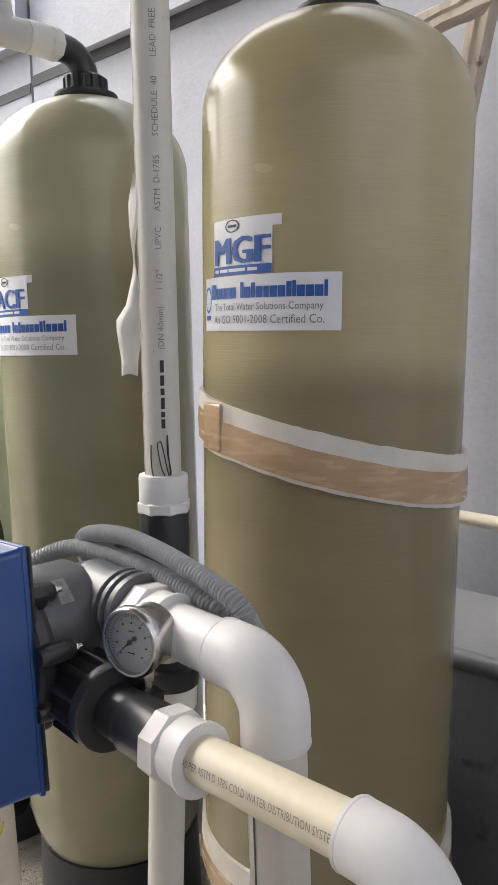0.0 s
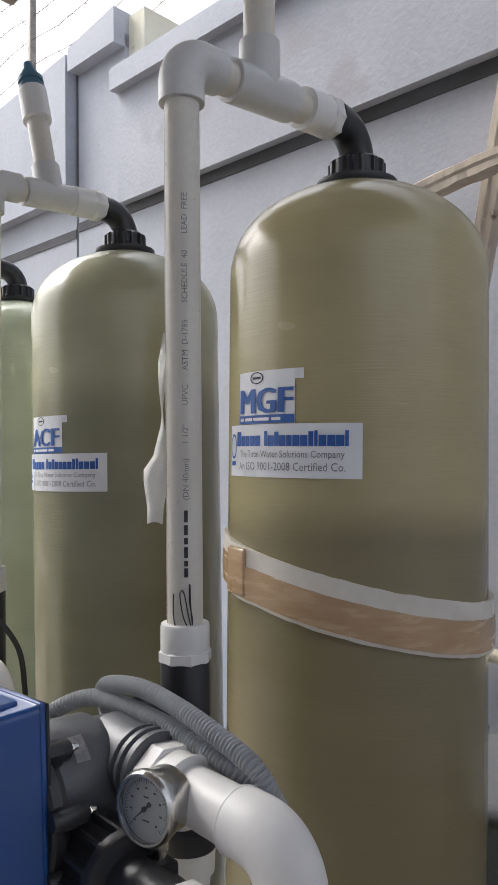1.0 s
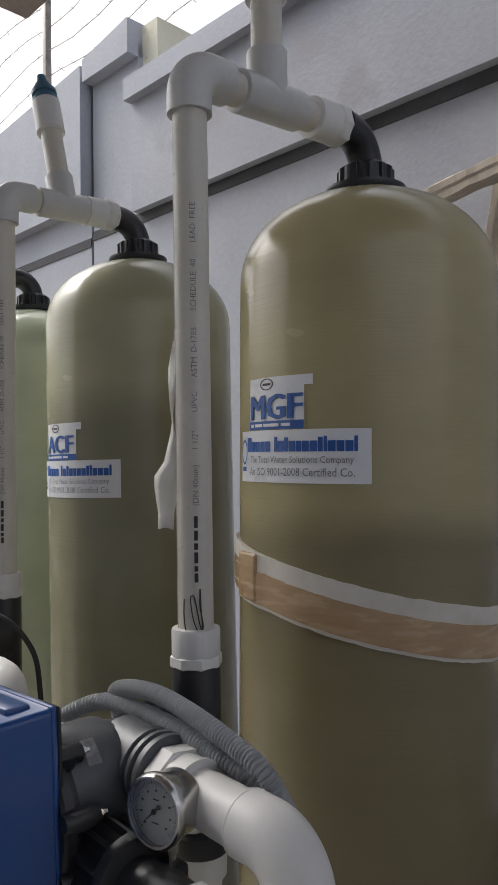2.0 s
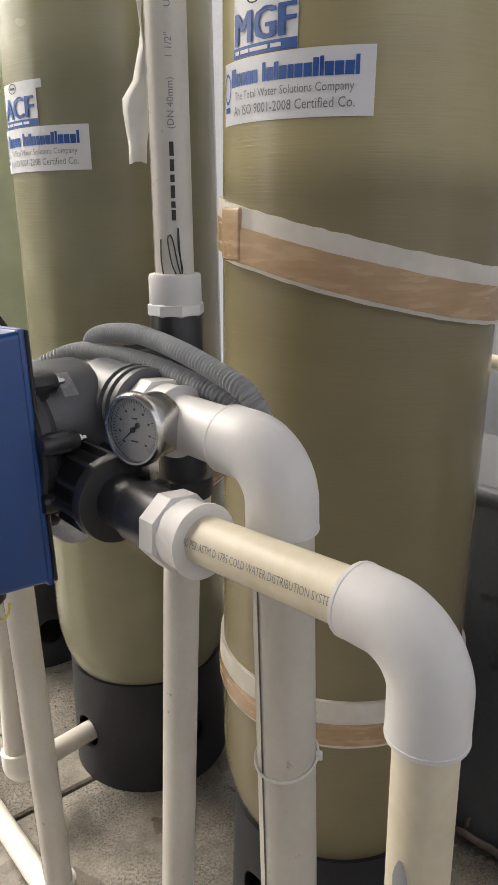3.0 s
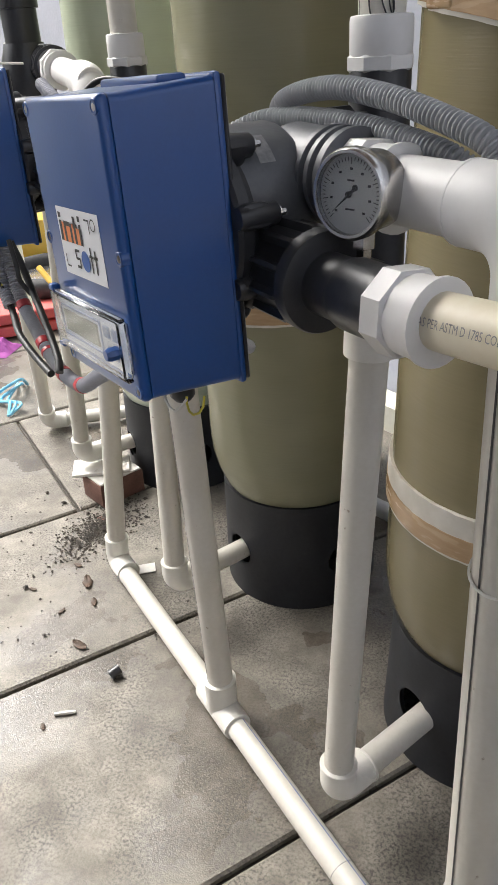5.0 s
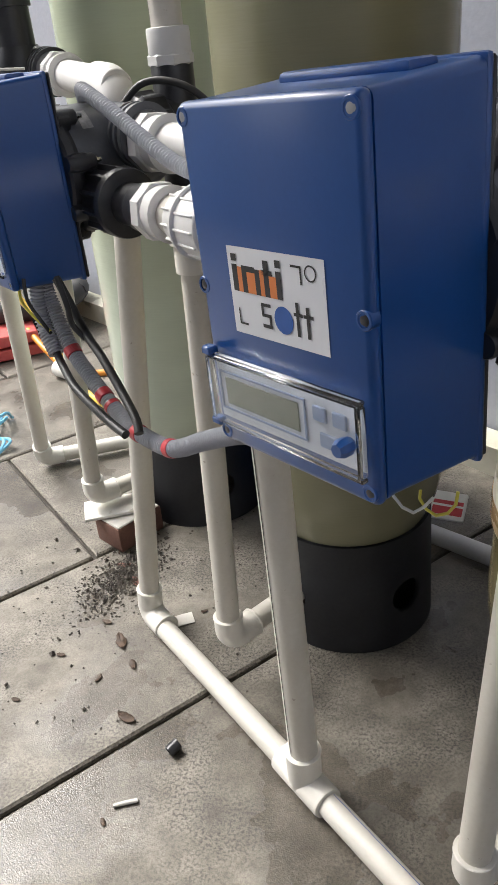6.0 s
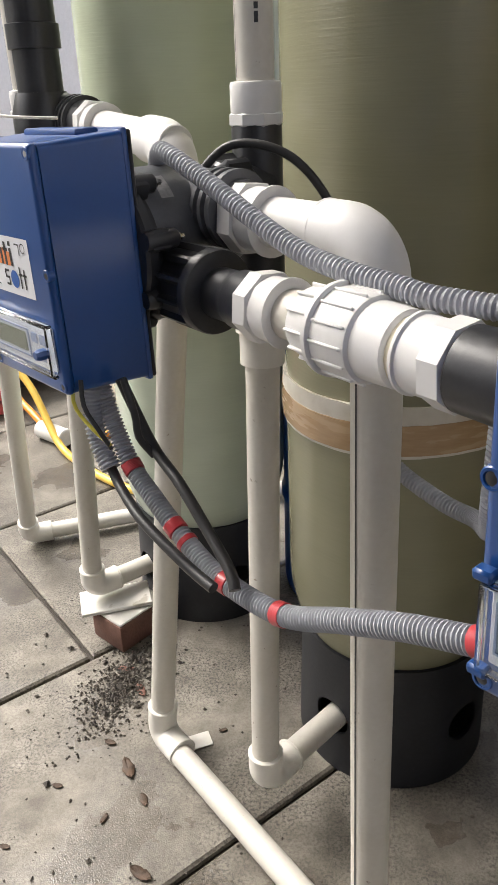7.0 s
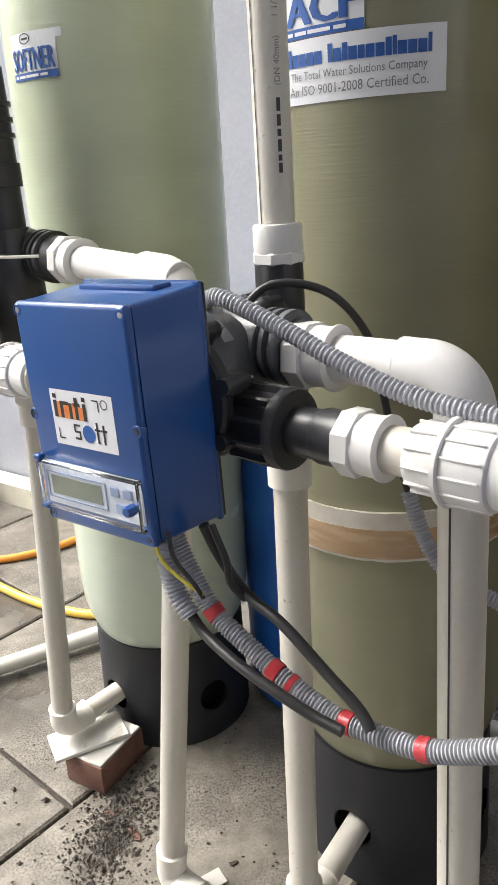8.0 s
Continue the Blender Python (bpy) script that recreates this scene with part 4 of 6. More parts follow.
    # back connection to the standing tee
    s = at(o, -0.070, 0.289, 0)
    part("rear_nut", ribbed_nut(at(o, -0.064, 0.222, 1.000), at(o, -0.066, 0.262, 1.000), 0.046), BLACK, th)
    part("standing_tee", merge(turned(s + UP * 0.868, s + UP * 1.080, [(0, 0.033), (0.003, 0.0350), (0.024, 0.0350), (0.026, 0.0285), (0.208, 0.0275), (0.212, 0.026)], 30), turned(at(o, -0.066, 0.252, 1.000), s + UP * 1.000, [(0, 0.037), (0.034, 0.035)], 24)), BLACK, th)
    # cable gland below the box
    part("cable_gland", turned(bx(0.036, 0.045, -h / 2 - 0.001), bx(0.036, 0.045, -h / 2 - 0.026), [(0, 0.009), (0.006, 0.009), (0.007, 0.011), (0.017, 0.011), (0.022, 0.007)], 12), BLACK, th)
    return th


v1 = controller(O1, "blue control box on a black multiport valve with a pressure gauge", 0.050, 0.945, -0.250)
v2 = controller(O2, "blue control box on a black valve, conduit hanging below", 0.020)
v3 = controller(O3, "blue control box on a black valve beside the softener", 0.02)


# ---- pipework ----
def pipe_run(name, where, label, group=""):
    return empty_thing(name, where, label, "pipe", group)


def stripe(p, q, r, ang, w, mat, parent, name="stripe"):
    """A printed line along a pipe."""
    p, q = Vector(p), Vector(q)
    x, y, d = frame_of(q - p)
    vs, fs = [], []
    for e in (p, q):
        for i in range(3):
            a = ang + (i - 1) * w / r / 2
            vs.append(e + (x * math.cos(a) + y * math.sin(a)) * (r + 0.0005))
    part(name, (vs, [(0, 1, 4, 3), (1, 2, 5, 4)]), mat, parent)


def pipe_print(body, p, q, r, ang, size, squeeze, start, parent, mat=None):
    """Letters printed along a pipe from p to q, standing on the line at angle ang."""
    p, q = Vector(p), Vector(q)
    x, y, d = frame_of(q - p)
    vs2, fs = lettering(body, size, squeeze)
    vs = []
    for a, b in vs2:
        t = ang - (b - size * 0.35) / r
        vs.append(p + d * (start + a) + (x * math.cos(t) + y * math.sin(t)) * (r + 0.0006))
    part("print", (vs, [tuple(reversed(f)) for f in fs]), mat or PIPE_INK, parent)


def facing(p, q, eye_dir):
    """The angle on a pipe's skin that faces a direction."""
    x, y, _ = frame_of(Vector(q) - Vector(p))
    e = Vector(eye_dir)
    return math.atan2(e.dot(y), e.dot(x))


def riser(o, tank_c, top_z, tank_top, group, tee_s, stub_z, capped, full, r=0.0203, tip=0.0):
    """Stand pipe from the valve up and over to a tank's neck, with a tee and a vent stub."""
    s = at(o, -0.070, 0.289, 0)
    th = pipe_run("riser_pipe", s + UP * 1.06, "white plastic stand pipe with printed lettering, elbow and tee above", group)
    part("coupling", merge(turned(s + UP * 1.070, s + UP * 1.084, [(0, 0.0275), (0.002, 0.0300), (0.012, 0.0300), (0.014, 0.0275)], 8, 0.35), turned(s + UP * 1.080, s + UP * 1.114, [(0, 0.0265), (0.002, 0.0275), (0.030, 0.0275), (0.033, 0.0265), (0.034, 0.0212)], 28)), FITTING, th)
    d = Vector((tank_c[0] - s.x, tank_c[1] - s.y, 0))
    L = d.length
    d.normalize()
    zt = top_z + 0.035
    part("pipe", rod(s + UP * 1.09, s + UP * (top_z + 0.0), r, 28), PVC, th)
    e = s + UP * zt
    # white elbow coloured grey to carry its shade against the sky
    part("elbow", elbow(s + UP * (top_z - 0.018), e, e + d * 0.055 + UP * 0.003, 0.0262, 0.030), PVC_GREY_AND_SHADED, th)
    zn = tank_top + 0.084
    a, b = e + d * 0.04, Vector((tank_c[0], tank_c[1], zn)) - d * 0.058
    part("pipe", rod(a, b, r, 24), PVC, th)
    m = a + (b - a) * tee_s
    ax = (b - a).normalized()
    vd = (UP + ax.cross(UP) * -tip).normalized()
    # tee greyed like the elbow: painted shade on white plastic
    tee = part("tee", merge(turned(m - ax * 0.055, m + ax * 0.055, [(0, 0.021), (0.0005, 0.0258), (0.006, 0.0262), (0.104, 0.0262), (0.1095, 0.0258), (0.11, 0.021)], 28), turned(m, m + vd * 0.062, [(0, 0.026), (0.056, 0.0262), (0.0615, 0.026), (0.062, 0.021)], 26)), PVC_GREY_AND_SHADED, th)
    part("end_coupling", merge(turned(b - ax * 0.066, b - ax * 0.020, [(0, 0.0225), (0.0005, 0.0275), (0.045, 0.0275), (0.046, 0.025)], 28), turned(b - ax * 0.024, b + ax * 0.002, [(0, 0.0285), (0.002, 0.0300), (0.018, 0.0300), (0.026, 0.026)], 8, 0.2)), FITTING, th)
    part("vent_pipe", rod(m + vd * 0.05, m + vd * (stub_z - m.z), r, 22), PVC, th)
    if capped:
        t = m + vd * (stub_z - m.z)
        part("vent_socket", turned(t - vd * 0.07, t, [(0, 0.0225), (0.001, 0.027), (0.068, 0.027), (0.07, 0.022)], 24), FITTING, th)
        part("vent_cap", turned(t - vd * 0.004, t + vd * 0.07, [(0, 0.024), (0.012, 0.025), (0.013, 0.020), (0.020, 0.020), (0.021, 0.0245), (0.030, 0.0245), (0.031, 0.018), (0.045, 0.016), (0.048, 0.011), (0.066, 0.009), (0.070, 0.004)], 20), BLUE_CAP, th, "dark teal air-vent cap")
    else:
        t = m + vd * (stub_z - m.z)
        part("vent_socket", turned(m + UP * 0.13, m + UP * 0.20, [(0, 0.0225), (0.001, 0.027), (0.068, 0.027), (0.07, 0.022)], 24), FITTING, th)
    eye = Vector((0.02, -1, 0)) if not full else Vector((0.03, -1, 0))
    f = facing(s, s + UP, eye)
    p0, p1 = s + UP * 1.10, s + UP * top_z
    for z0, l in ((1.166, 0.010), (1.178, 0.006), (1.187, 0.012), (1.202, 0.007), (1.212, 0.011), (1.226, 0.013)):
        stripe(s + UP * z0, s + UP * (z0 + l), r, f + 0.18, 0.0042, INK, th, "bar")
    pipe_print("(DN 40mm)      1 1/2\"        UPVC      ASTM  D-1785       SCHEDULE  40       LEAD  FREE", p0, p1, r, f + 0.18, 0.0092, 1.0, 0.150, th)
    stripe(s + UP * 1.11, s + UP * top_z, r, f - 1.12, 0.0012, INK, th)
    return th


riser1 = riser(O1, (0.1107, 1.2150), 1.716, 1.687, "risers", 0.38, 2.34, False, True)
riser2 = riser(O2, (-0.3145, 1.6116), 1.748, 1.710, "risers", 0.42, 2.02, True, False, 0.0203, 0.30)
riser3 = riser(O3, (-0.689, 2.038), 1.735, 1.710, "risers", 0.42, 1.98, True, False, 0.0203)
s1 = at(O1, -0.070, 0.289, 0)
# torn wrapping film hanging behind the first stand pipe
fv, ff = [], []
rg = random.Random(3)
for i in range(15):
    z = 1.44 - i * 0.0155
    wdt = 0.004 + 0.0012 * i + (0.010 if i > 9 else 0)
    for k in range(4):
        fv.append(s1 + Vector((-0.0225 - wdt * k / 3 * 0.9 + 0.004 * math.sin(i * 0.8 + k), 0.012 + 0.010 * k / 3 + rg.uniform(-0.003, 0.003), z + rg.uniform(-0.002, 0.002))))
ff = [(i * 4 + k, i * 4 + k + 1, i * 4 + k + 5, i * 4 + k + 4) for i in range(14) for k in range(3)]
film = tagged(link_mesh("plastic_film", fv, ff, STRING, origin=s1 + UP * 1.3), "torn strip of white plastic film on a stand pipe", "plastic film")
sol = film.modifiers.new("thickness", "SOLIDIFY")
sol.thickness = 0.0008
# pen scribble near the foot of the printed pipe
f1 = facing(s1, s1 + UP, Vector((0.03, -1, 0)))
x1, y1, _ = frame_of(UP)
scr = [(0.20, 1.113), (0.0, 1.125), (-0.15, 1.148), (0.05, 1.150), (0.32, 1.120), (0.48, 1.112), (0.40, 1.135), (0.36, 1.160), (0.34, 1.140), (0.50, 1.116), (0.15, 1.111), (-0.35, 1.111), (-0.52, 1.128), (-0.50, 1.150)]
part("scribble", swept(spline([s1 + (x1 * math.cos(f1 + a) + y1 * math.sin(f1 + a)) * 0.0216 + UP * z for a, z in scr], 0.003), 0.0007, 6), INK, riser1)


def drop_leg(o, top, foot, tank_c, boot_r, group):
    """From the standing tee down, then by a foot elbow into the tank's base."""
    top, foot = Vector(top), Vector(foot)
    th = pipe_run("drop_pipe", foot, "white plastic drop pipe with a foot elbow into the tank base", group)
    d = Vector((tank_c[0] - foot.x, tank_c[1] - foot.y, 0)).normalized()
    up = (top - foot).normalized()
    part("coupling", turned(top - up * 0.012, top + up * 0.055, [(0, 0.022), (0.001, 0.0275), (0.040, 0.028), (0.041, 0.0325), (0.066, 0.0325), (0.067, 0.028)], 28), IVORY, th)
    part("pipe", rod(foot + up * 0.03, top, 0.0213, 28), PVC, th)
    part("elbow", merge(elbow(foot + up * 0.052, foot, foot + d * 0.060, 0.0265, 0.026), sock_ring(foot + up * 0.051, up, 0.0278), sock_ring(foot + d * 0.059, d, 0.0278)), IVORY, th)
    n = (Vector((tank_c[0], tank_c[1], 0)) - Vector((foot.x, foot.y, 0))).length - boot_r + 0.09
    part("pipe", rod(foot + d * 0.04, foot + d * n, 0.0213, 24), PVC, th)
    return th


b1 = drop_leg(O1, at(O1, -0.069, 0.285, 0.815), (-0.144, 0.943, 0.118), (0.083, 1.2226), 0.17, "drop pipes")
b2 = drop_leg(O2, at(O2, -0.064, 0.283, 0.815), (-0.523, 1.362, 0.118), (-0.303, 1.6186), 0.165, "drop pipes")
b3 = drop_leg(O3, (-0.880, 1.802, 0.80), (-0.936, 1.842, 0.118), (-0.705, 2.044), 0.17, "drop pipes")


def outlet(o, foot, label, group, r, rs, ca, z=1.003):
    """Upper outlet: hexagon socket, short pipe, big elbow, tall pipe to the drain line."""
    th = pipe_run("outlet_pipe", foot, label, group)
    p0 = at(o, 0.026, 0.190, z)
    part("socket", hex_socket(p0, at(o, 0.074, 0.190, z), 0.0315), FITTING, th)
    part("pipe", rod(at(o, 0.060, 0.190, z), at(o, ca - 0.04, 0.190, z), r, 28), FITTING, th)
    c = at(o, ca, 0.190, z)
    dn = (Vector(foot) - c).normalized()
    part("elbow", merge(elbow(at(o, ca - 0.060, 0.190, z), c, c + dn * 0.058, rs, 0.036), sock_ring(at(o, ca - 0.058, 0.190, z), U, rs + 0.0004), sock_ring(c + dn * 0.056, dn, rs + 0.0004)), FITTING, th)
    part("pipe", rod(c + dn * 0.05, Vector(foot), r, 30), PVC, th)
    f = facing(c, c + dn, Vector((-0.78, -0.62, 0)))
    stripe(c + dn * 0.075, Vector(foot), r, f, 0.0022, INK, th)
    return th, c, dn


out1, c1, dn1 = outlet(O1, at(O1, 0.232, 0.190, 0.0), "white plastic outlet pipe with a large elbow and cable ties", "outlet pipes", 0.0245, 0.0280, 0.200, 1.001)
out2, c2, dn2 = outlet(O2, (-0.374, 1.140, 0.075), "white plastic outlet pipe with a large elbow and a dark stripe", "outlet pipes", 0.0228, 0.0268, 0.200, 0.997)
for z in (0.742, 0.335):
    k = (c1.z - z) / -dn1.z
    p = c1 + dn1 * k
    tie = empty_thing("cable_tie", p, "clear white cable tie round a pipe", "cable tie", "cable ties")
    ring = [p + (Vector((1, 0, 0)) * math.cos(a) + Vector((0, 1, 0)) * math.sin(a)) * 0.0262 + UP * 0.008 * math.sin(a + 0.6) for a in [2 * math.pi * i / 28 for i in range(29)]]
    part("strap", swept(ring, 0.0013, 6), STRING, tie)
    part("head", block(p + Vector((0.0265, -0.006, 0.004)), Vector((1, 0, 0)), Vector((0, 1, 0)), UP, 0.006, 0.007, 0.006, 0.001, 1), STRING, tie)

# third unit's outlet, leaning down to the drain line
topA, footA = Vector((-0.619, 1.513, 1.045)), Vector((-0.730, 1.531, 0.030))
out3 = pipe_run("outlet_pipe", footA, "white plastic outlet pipe leaning behind the control box", "outlet pipes")
dA = (footA - topA).normalized()
startA = Vector((-0.785, 1.742, 1.062))
eA = (topA - startA).normalized()
part("socket", hex_socket(startA, startA + eA * 0.05, 0.034), FITTING, out3)
part("neck", turned(startA - eA * 0.10, startA, [(0, 0.036), (0.03, 0.036), (0.031, 0.040), (0.038, 0.040), (0.039, 0.035), (0.046, 0.035), (0.047, 0.040), (0.054, 0.040), (0.055, 0.035), (0.062, 0.035), (0.063, 0.040), (0.070, 0.040), (0.071, 0.034), (0.1, 0.034)], 30), BLACK, out3, "black threaded neck")
part("pipe", rod(startA + eA * 0.04, topA, 0.0242, 26), FITTING, out3)
part("elbow", elbow(topA - eA * 0.075, topA, topA + dA * 0.072, 0.030, 0.040), FITTING, out3)
part("pipe", rod(topA + dA * 0.05, footA + dA * -0.05, 0.0213, 26), PVC, out3)

# drain line on the floor
fl0, fl1 = Vector((-0.712, 1.505, 0.027)), Vector((0.10, 0.625, 0.027))
fd = (fl1 - fl0).normalized()
drain = pipe_run("drain_pipe", fl0, "white plastic drain pipe lying on the concrete floor")
part("elbow", merge(elbow(footA - dA * 0.062, footA + UP * -0.004, footA + fd * 0.07 + UP * -0.003, 0.0262, 0.028), sock_ring(footA - dA * 0.06, dA, 0.0275), sock_ring(footA + fd * 0.068 + UP * -0.003, fd, 0.0275)), IVORY, drain)
part("pipe", rod(fl0, fl1, 0.0205, 26), PVC, drain)
tc = fl0 + fd * 0.4965
part("tee", merge(turned(tc - fd * 0.058, tc + fd * 0.058, [(0, 0.021), (0.001, 0.0262), (0.006, 0.0268), (0.110, 0.0268), (0.115, 0.0262), (0.116, 0.021)], 26), turned(tc, tc + UP * 0.072, [(0, 0.028), (0.066, 0.0285), (0.071, 0.0295), (0.072, 0.024)], 26)), IVORY, drain)
stripe(tc + fd * 0.06, fl1, 0.0205, facing(fl0, fl1, Vector((0.35, 0.30, 0.9))), 0.0014, BLUE_INK, drain)
part("bar", turned(fl0 + fd * 0.86, fl0 + fd * 0.861, [(0, 0.0208), (0.001, 0.0208)], 20), PIPE_INK, drain)

# lower line, first unit: cream pipe, elbow, cream drop
zl = 0.941
low1 = pipe_run("inlet_pipe", at(O1, 0.365, 0.132, 0.0), "aged cream pipe with printed lettering and a white elbow")
part("socket", hex_socket(at(O1, 0.135, 0.132, zl), at(O1, 0.181, 0.132, zl + 0.002), 0.0285), FITTING, low1)
pa, pb, pc = at(O1, 0.150, 0.132, zl + 0.001), at(O1, 0.350, 0.132, 0.958), at(O1, 0.382, 0.132, 0.957)
part("pipe", rod(pa, pb, 0.0186, 30), CREAM, low1, "yellowed cream pipe")
dl = (pb - pa).normalized()
foot_l = at(O1, 0.386, 0.132, 0.0)
part("elbow", merge(elbow(at(O1, 0.326, 0.132, 0.957), pc, pc + UP * -0.062, 0.0236, 0.034), sock_ring(at(O1, 0.328, 0.132, 0.957), U, 0.0240), sock_ring(pc + UP * -0.060, UP, 0.0240)), FITTING, low1)
part("pipe", rod(pc + UP * -0.05, foot_l, 0.0190, 28), CREAM, low1)
fa = facing(pa, pb, Vector((-0.25, -0.92, 0.25)))
pipe_print("AS PER ASTM D 1785 COLD WATER DISTRIBUTION SYSTEM", pa, pb, 0.0186, fa, 0.0078, 0.72, 0.030, low1)
stripe(pc + UP * -0.20, foot_l, 0.0190, facing(pc, foot_l, Vector((0.42, -0.9, 0))), 0.0016, INK, low1)
smear = [(pc + UP * -(0.135 + 0.007 * i)) for i in range(10)]
fs_ = facing(pc, foot_l, Vector((-0.66, -0.75, 0)))
xs, ys, _ = frame_of(foot_l - pc)
sv = []
for i, p in enumerate(smear):
    wv = (0.002, 0.006, 0.008, 0.0075, 0.006, 0.0035, 0.0022, 0.002, 0.002, 0.0012)[i] / 0.030
    for a in (-wv, -wv * 0.4, wv * 0.4, wv):
        sv.append(p + (xs * math.cos(fs_ + a) + ys * math.sin(fs_ + a)) * 0.0195)
part("glue_smear", (sv, [(4 * i + k, 4 * i + k + 1, 4 * i + k + 5, 4 * i + k + 4) for i in range(9) for k in range(3)]), CONDUIT, low1, "grey smear of pipe glue")


def link_line(oa, ob, label, zb=0.941, reach=-0.240):
    """From one unit's lower port to the next: sockets, pipe and a union."""
    th = pipe_run("link_pipe", at(oa, 0.2, 0.132, zl), label, "link pipes")
    a, b = at(oa, 0.119, 0.132, zl), at(ob, reach, 0.132, zb)
    d = (b - a).normalized()
    part("socket", hex_socket(a, a + d * 0.044, 0.0290), FITTING, th)
    part("pipe", rod(a + d * 0.03, b - d * 0.03, 0.0210, 26), PVC, th)
    u = a + d * 0.070
    part("union_tail", turned(u, u + d * 0.034, [(0, 0.0265), (0.003, 0.0280), (0.030, 0.0300), (0.034, 0.0290)], 28), FITTING, th)
    for i in range(12):
        an = 2 * math.pi * i / 12
        x_, y_, _ = frame_of(d)
        e = x_ * math.cos(an) + y_ * math.sin(an)
        part("rib", block(u + d * 0.015 + e * 0.0292, d, e.cross(d), e, 0.026, 0.0022, 0.004, 0.0008, 1), FITTING, th)
    ring_ = part("union_ring", turned(u + d * 0.034, u + d * 0.074, [(0, 0.0315), (0.002, 0.0335), (0.034, 0.0335), (0.038, 0.0325), (0.040, 0.0290)], 36), FITTING, th)
    for i in range(14):
        an = 2 * math.pi * i / 14
        e = x_ * math.cos(an) + y_ * math.sin(an)
        part("rib", block(u + d * 0.053 + e * 0.0335, d, e.cross(d), e, 0.034, 0.0024, 0.0035, 0.0008, 1), FITTING, ring_)
    part("union_collar", turned(u + d * 0.030, u + d * 0.036, [(0, 0.0350), (0.001, 0.0370), (0.005, 0.0370), (0.006, 0.0350)], 32), FITTING, th)
    part("union_tail", turned(u + d * 0.070, u + d * 0.104, [(0, 0.0300), (0.004, 0.0295), (0.032, 0.0285), (0.034, 0.024)], 28), FITTING, th)
    part("cement_ring", turned(u + d * 0.103, u + d * 0.108, [(0, 0.0235), (0.001, 0.0250), (0.004, 0.0245), (0.005, 0.0205)], 24), CREAM, th, "brown solvent cement ring")
    part("socket", hex_socket(b, b - d * 0.044, 0.0290), FITTING, th)
    return th


link_line(O2, O1, "white plastic link pipe with a ribbed union", 0.945, -0.248)
link_line(O3, O2, "white plastic link pipe beside the softener")

# ---- pressure gauge ----
gc = Vector((-0.1180, 0.749, 1.006))
gx = Vector((0.93, -0.36, 0)).normalized()
gn = Vector((-0.52, -0.85, 0.05)).normalized()
gx = UP.cross(gn).normalized() * -1
gy = gx.cross(gn) * -1
gauge = empty_thing("pressure_gauge", gc - UP * 0.05, "stainless steel pressure gauge with a white dial", "gauge")
part("case", turned(gc - gn * 0.036, gc + gn * 0.004, [(0, 0.018), (0.001, 0.024), (0.006, 0.0272), (0.030, 0.0282), (0.031, 0.0308), (0.037, 0.0308), (0.040, 0.0288), (0.040, 0.0268), (0.035, 0.0262)], 44, cap=False), STEEL, gauge)
part("back", turned(gc - gn * 0.037, gc - gn * 0.035, [(0, 0.019), (0.002, 0.022)], 30), STEEL, gauge)
right = gn.cross(UP).normalized() * -1
upg = right.cross(gn).normalized() * -1
if upg.z < 0:
    upg = -upg
right = upg.cross(gn).normalized()
dial = part("dial", turned(gc - gn * 0.004, gc - gn * 0.002, [(0, 0.0266), (0.002, 0.0266)], 40), DIAL, gauge, "white dial with black scale")
do = gc - gn * 0.0012
ticks = []
for i in range(41):
    a = math.radians(225 - 270 * i / 40)
    d, n_ = right * math.cos(a) + upg * math.sin(a), -right * math.sin(a) + upg * math.cos(a)
    l = 0.0045 if i % 5 == 0 else 0.0025
    ticks.append(([do + d * (0.0240 - l) + n_ * 0.0003, do + d * 0.0240 + n_ * 0.0003, do + d * 0.0240 - n_ * 0.0003, do + d * (0.0240 - l) - n_ * 0.0003], [(0, 1, 2, 3)]))
for i in range(9):
    a = math.radians(225 - 270 * i / 8)
    d = right * math.cos(a) + upg * math.sin(a)
    ticks.append(on_plane(flat_rect(-0.0012, -0.0008, 0.0012, 0.0008), do + d * 0.0165, right, upg))
ticks.append(on_plane(flat_rect(-0.003, -0.0006, 0.003, 0.0006), do + upg * 0.009, right, upg))
ticks.append(on_plane(flat_rect(-0.004, -0.0006, 0.004, 0.0006), do - upg * 0.010, right, upg))
part("scale", merge(*ticks), INK, dial)
nd = (right * math.cos(math.radians(222)) + upg * math.sin(math.radians(222)))
nn_ = -right * math.sin(math.radians(222)) + upg * math.cos(math.radians(222))
no = gc + gn * 0.0005
part("needle", merge(([no + nd * 0.021, no - nd * 0.006 + nn_ * 0.0013, no - nd * 0.006 - nn_ * 0.0013], [(0, 1, 2)]), turned(no, no + gn * 0.002, [(0, 0.0024), (0.002, 0.0022)], 14), turned(no - nd * 0.007, no - nd * 0.007 + gn * 0.001, [(0, 0.0022), (0.001, 0.0021)], 12)), INK, gauge)
lens_pane = part("glass", turned(gc + gn * 0.0015, gc + gn * 0.003, [(0, 0.0265), (0.0015, 0.0265)], 40), CLEAR, gauge)
lens_pane.visible_shadow = False
part("stem", merge(turned(gc - gn * 0.018 - UP * 0.050, gc - gn * 0.018 - UP * 0.022, [(0, 0.006), (0.010, 0.006), (0.011, 0.0085), (0.022, 0.0085), (0.026, 0.006)], 6)), STEEL, gauge)
part("saddle", block(gc - gn * 0.018 - UP * 0.056, U, V, UP, 0.026, 0.022, 0.016, 0.003, 2), BLACK, gauge)
# ---- conduits and cables ----
def cat(o, a, b, z):
    """Cables hang from the valves; those below the boxes reach a little further along the row."""
    return at(o, a + (0.028 if z < 0.87 and b < 0.1 else 0.015), b - 0.010, z + 0.006)


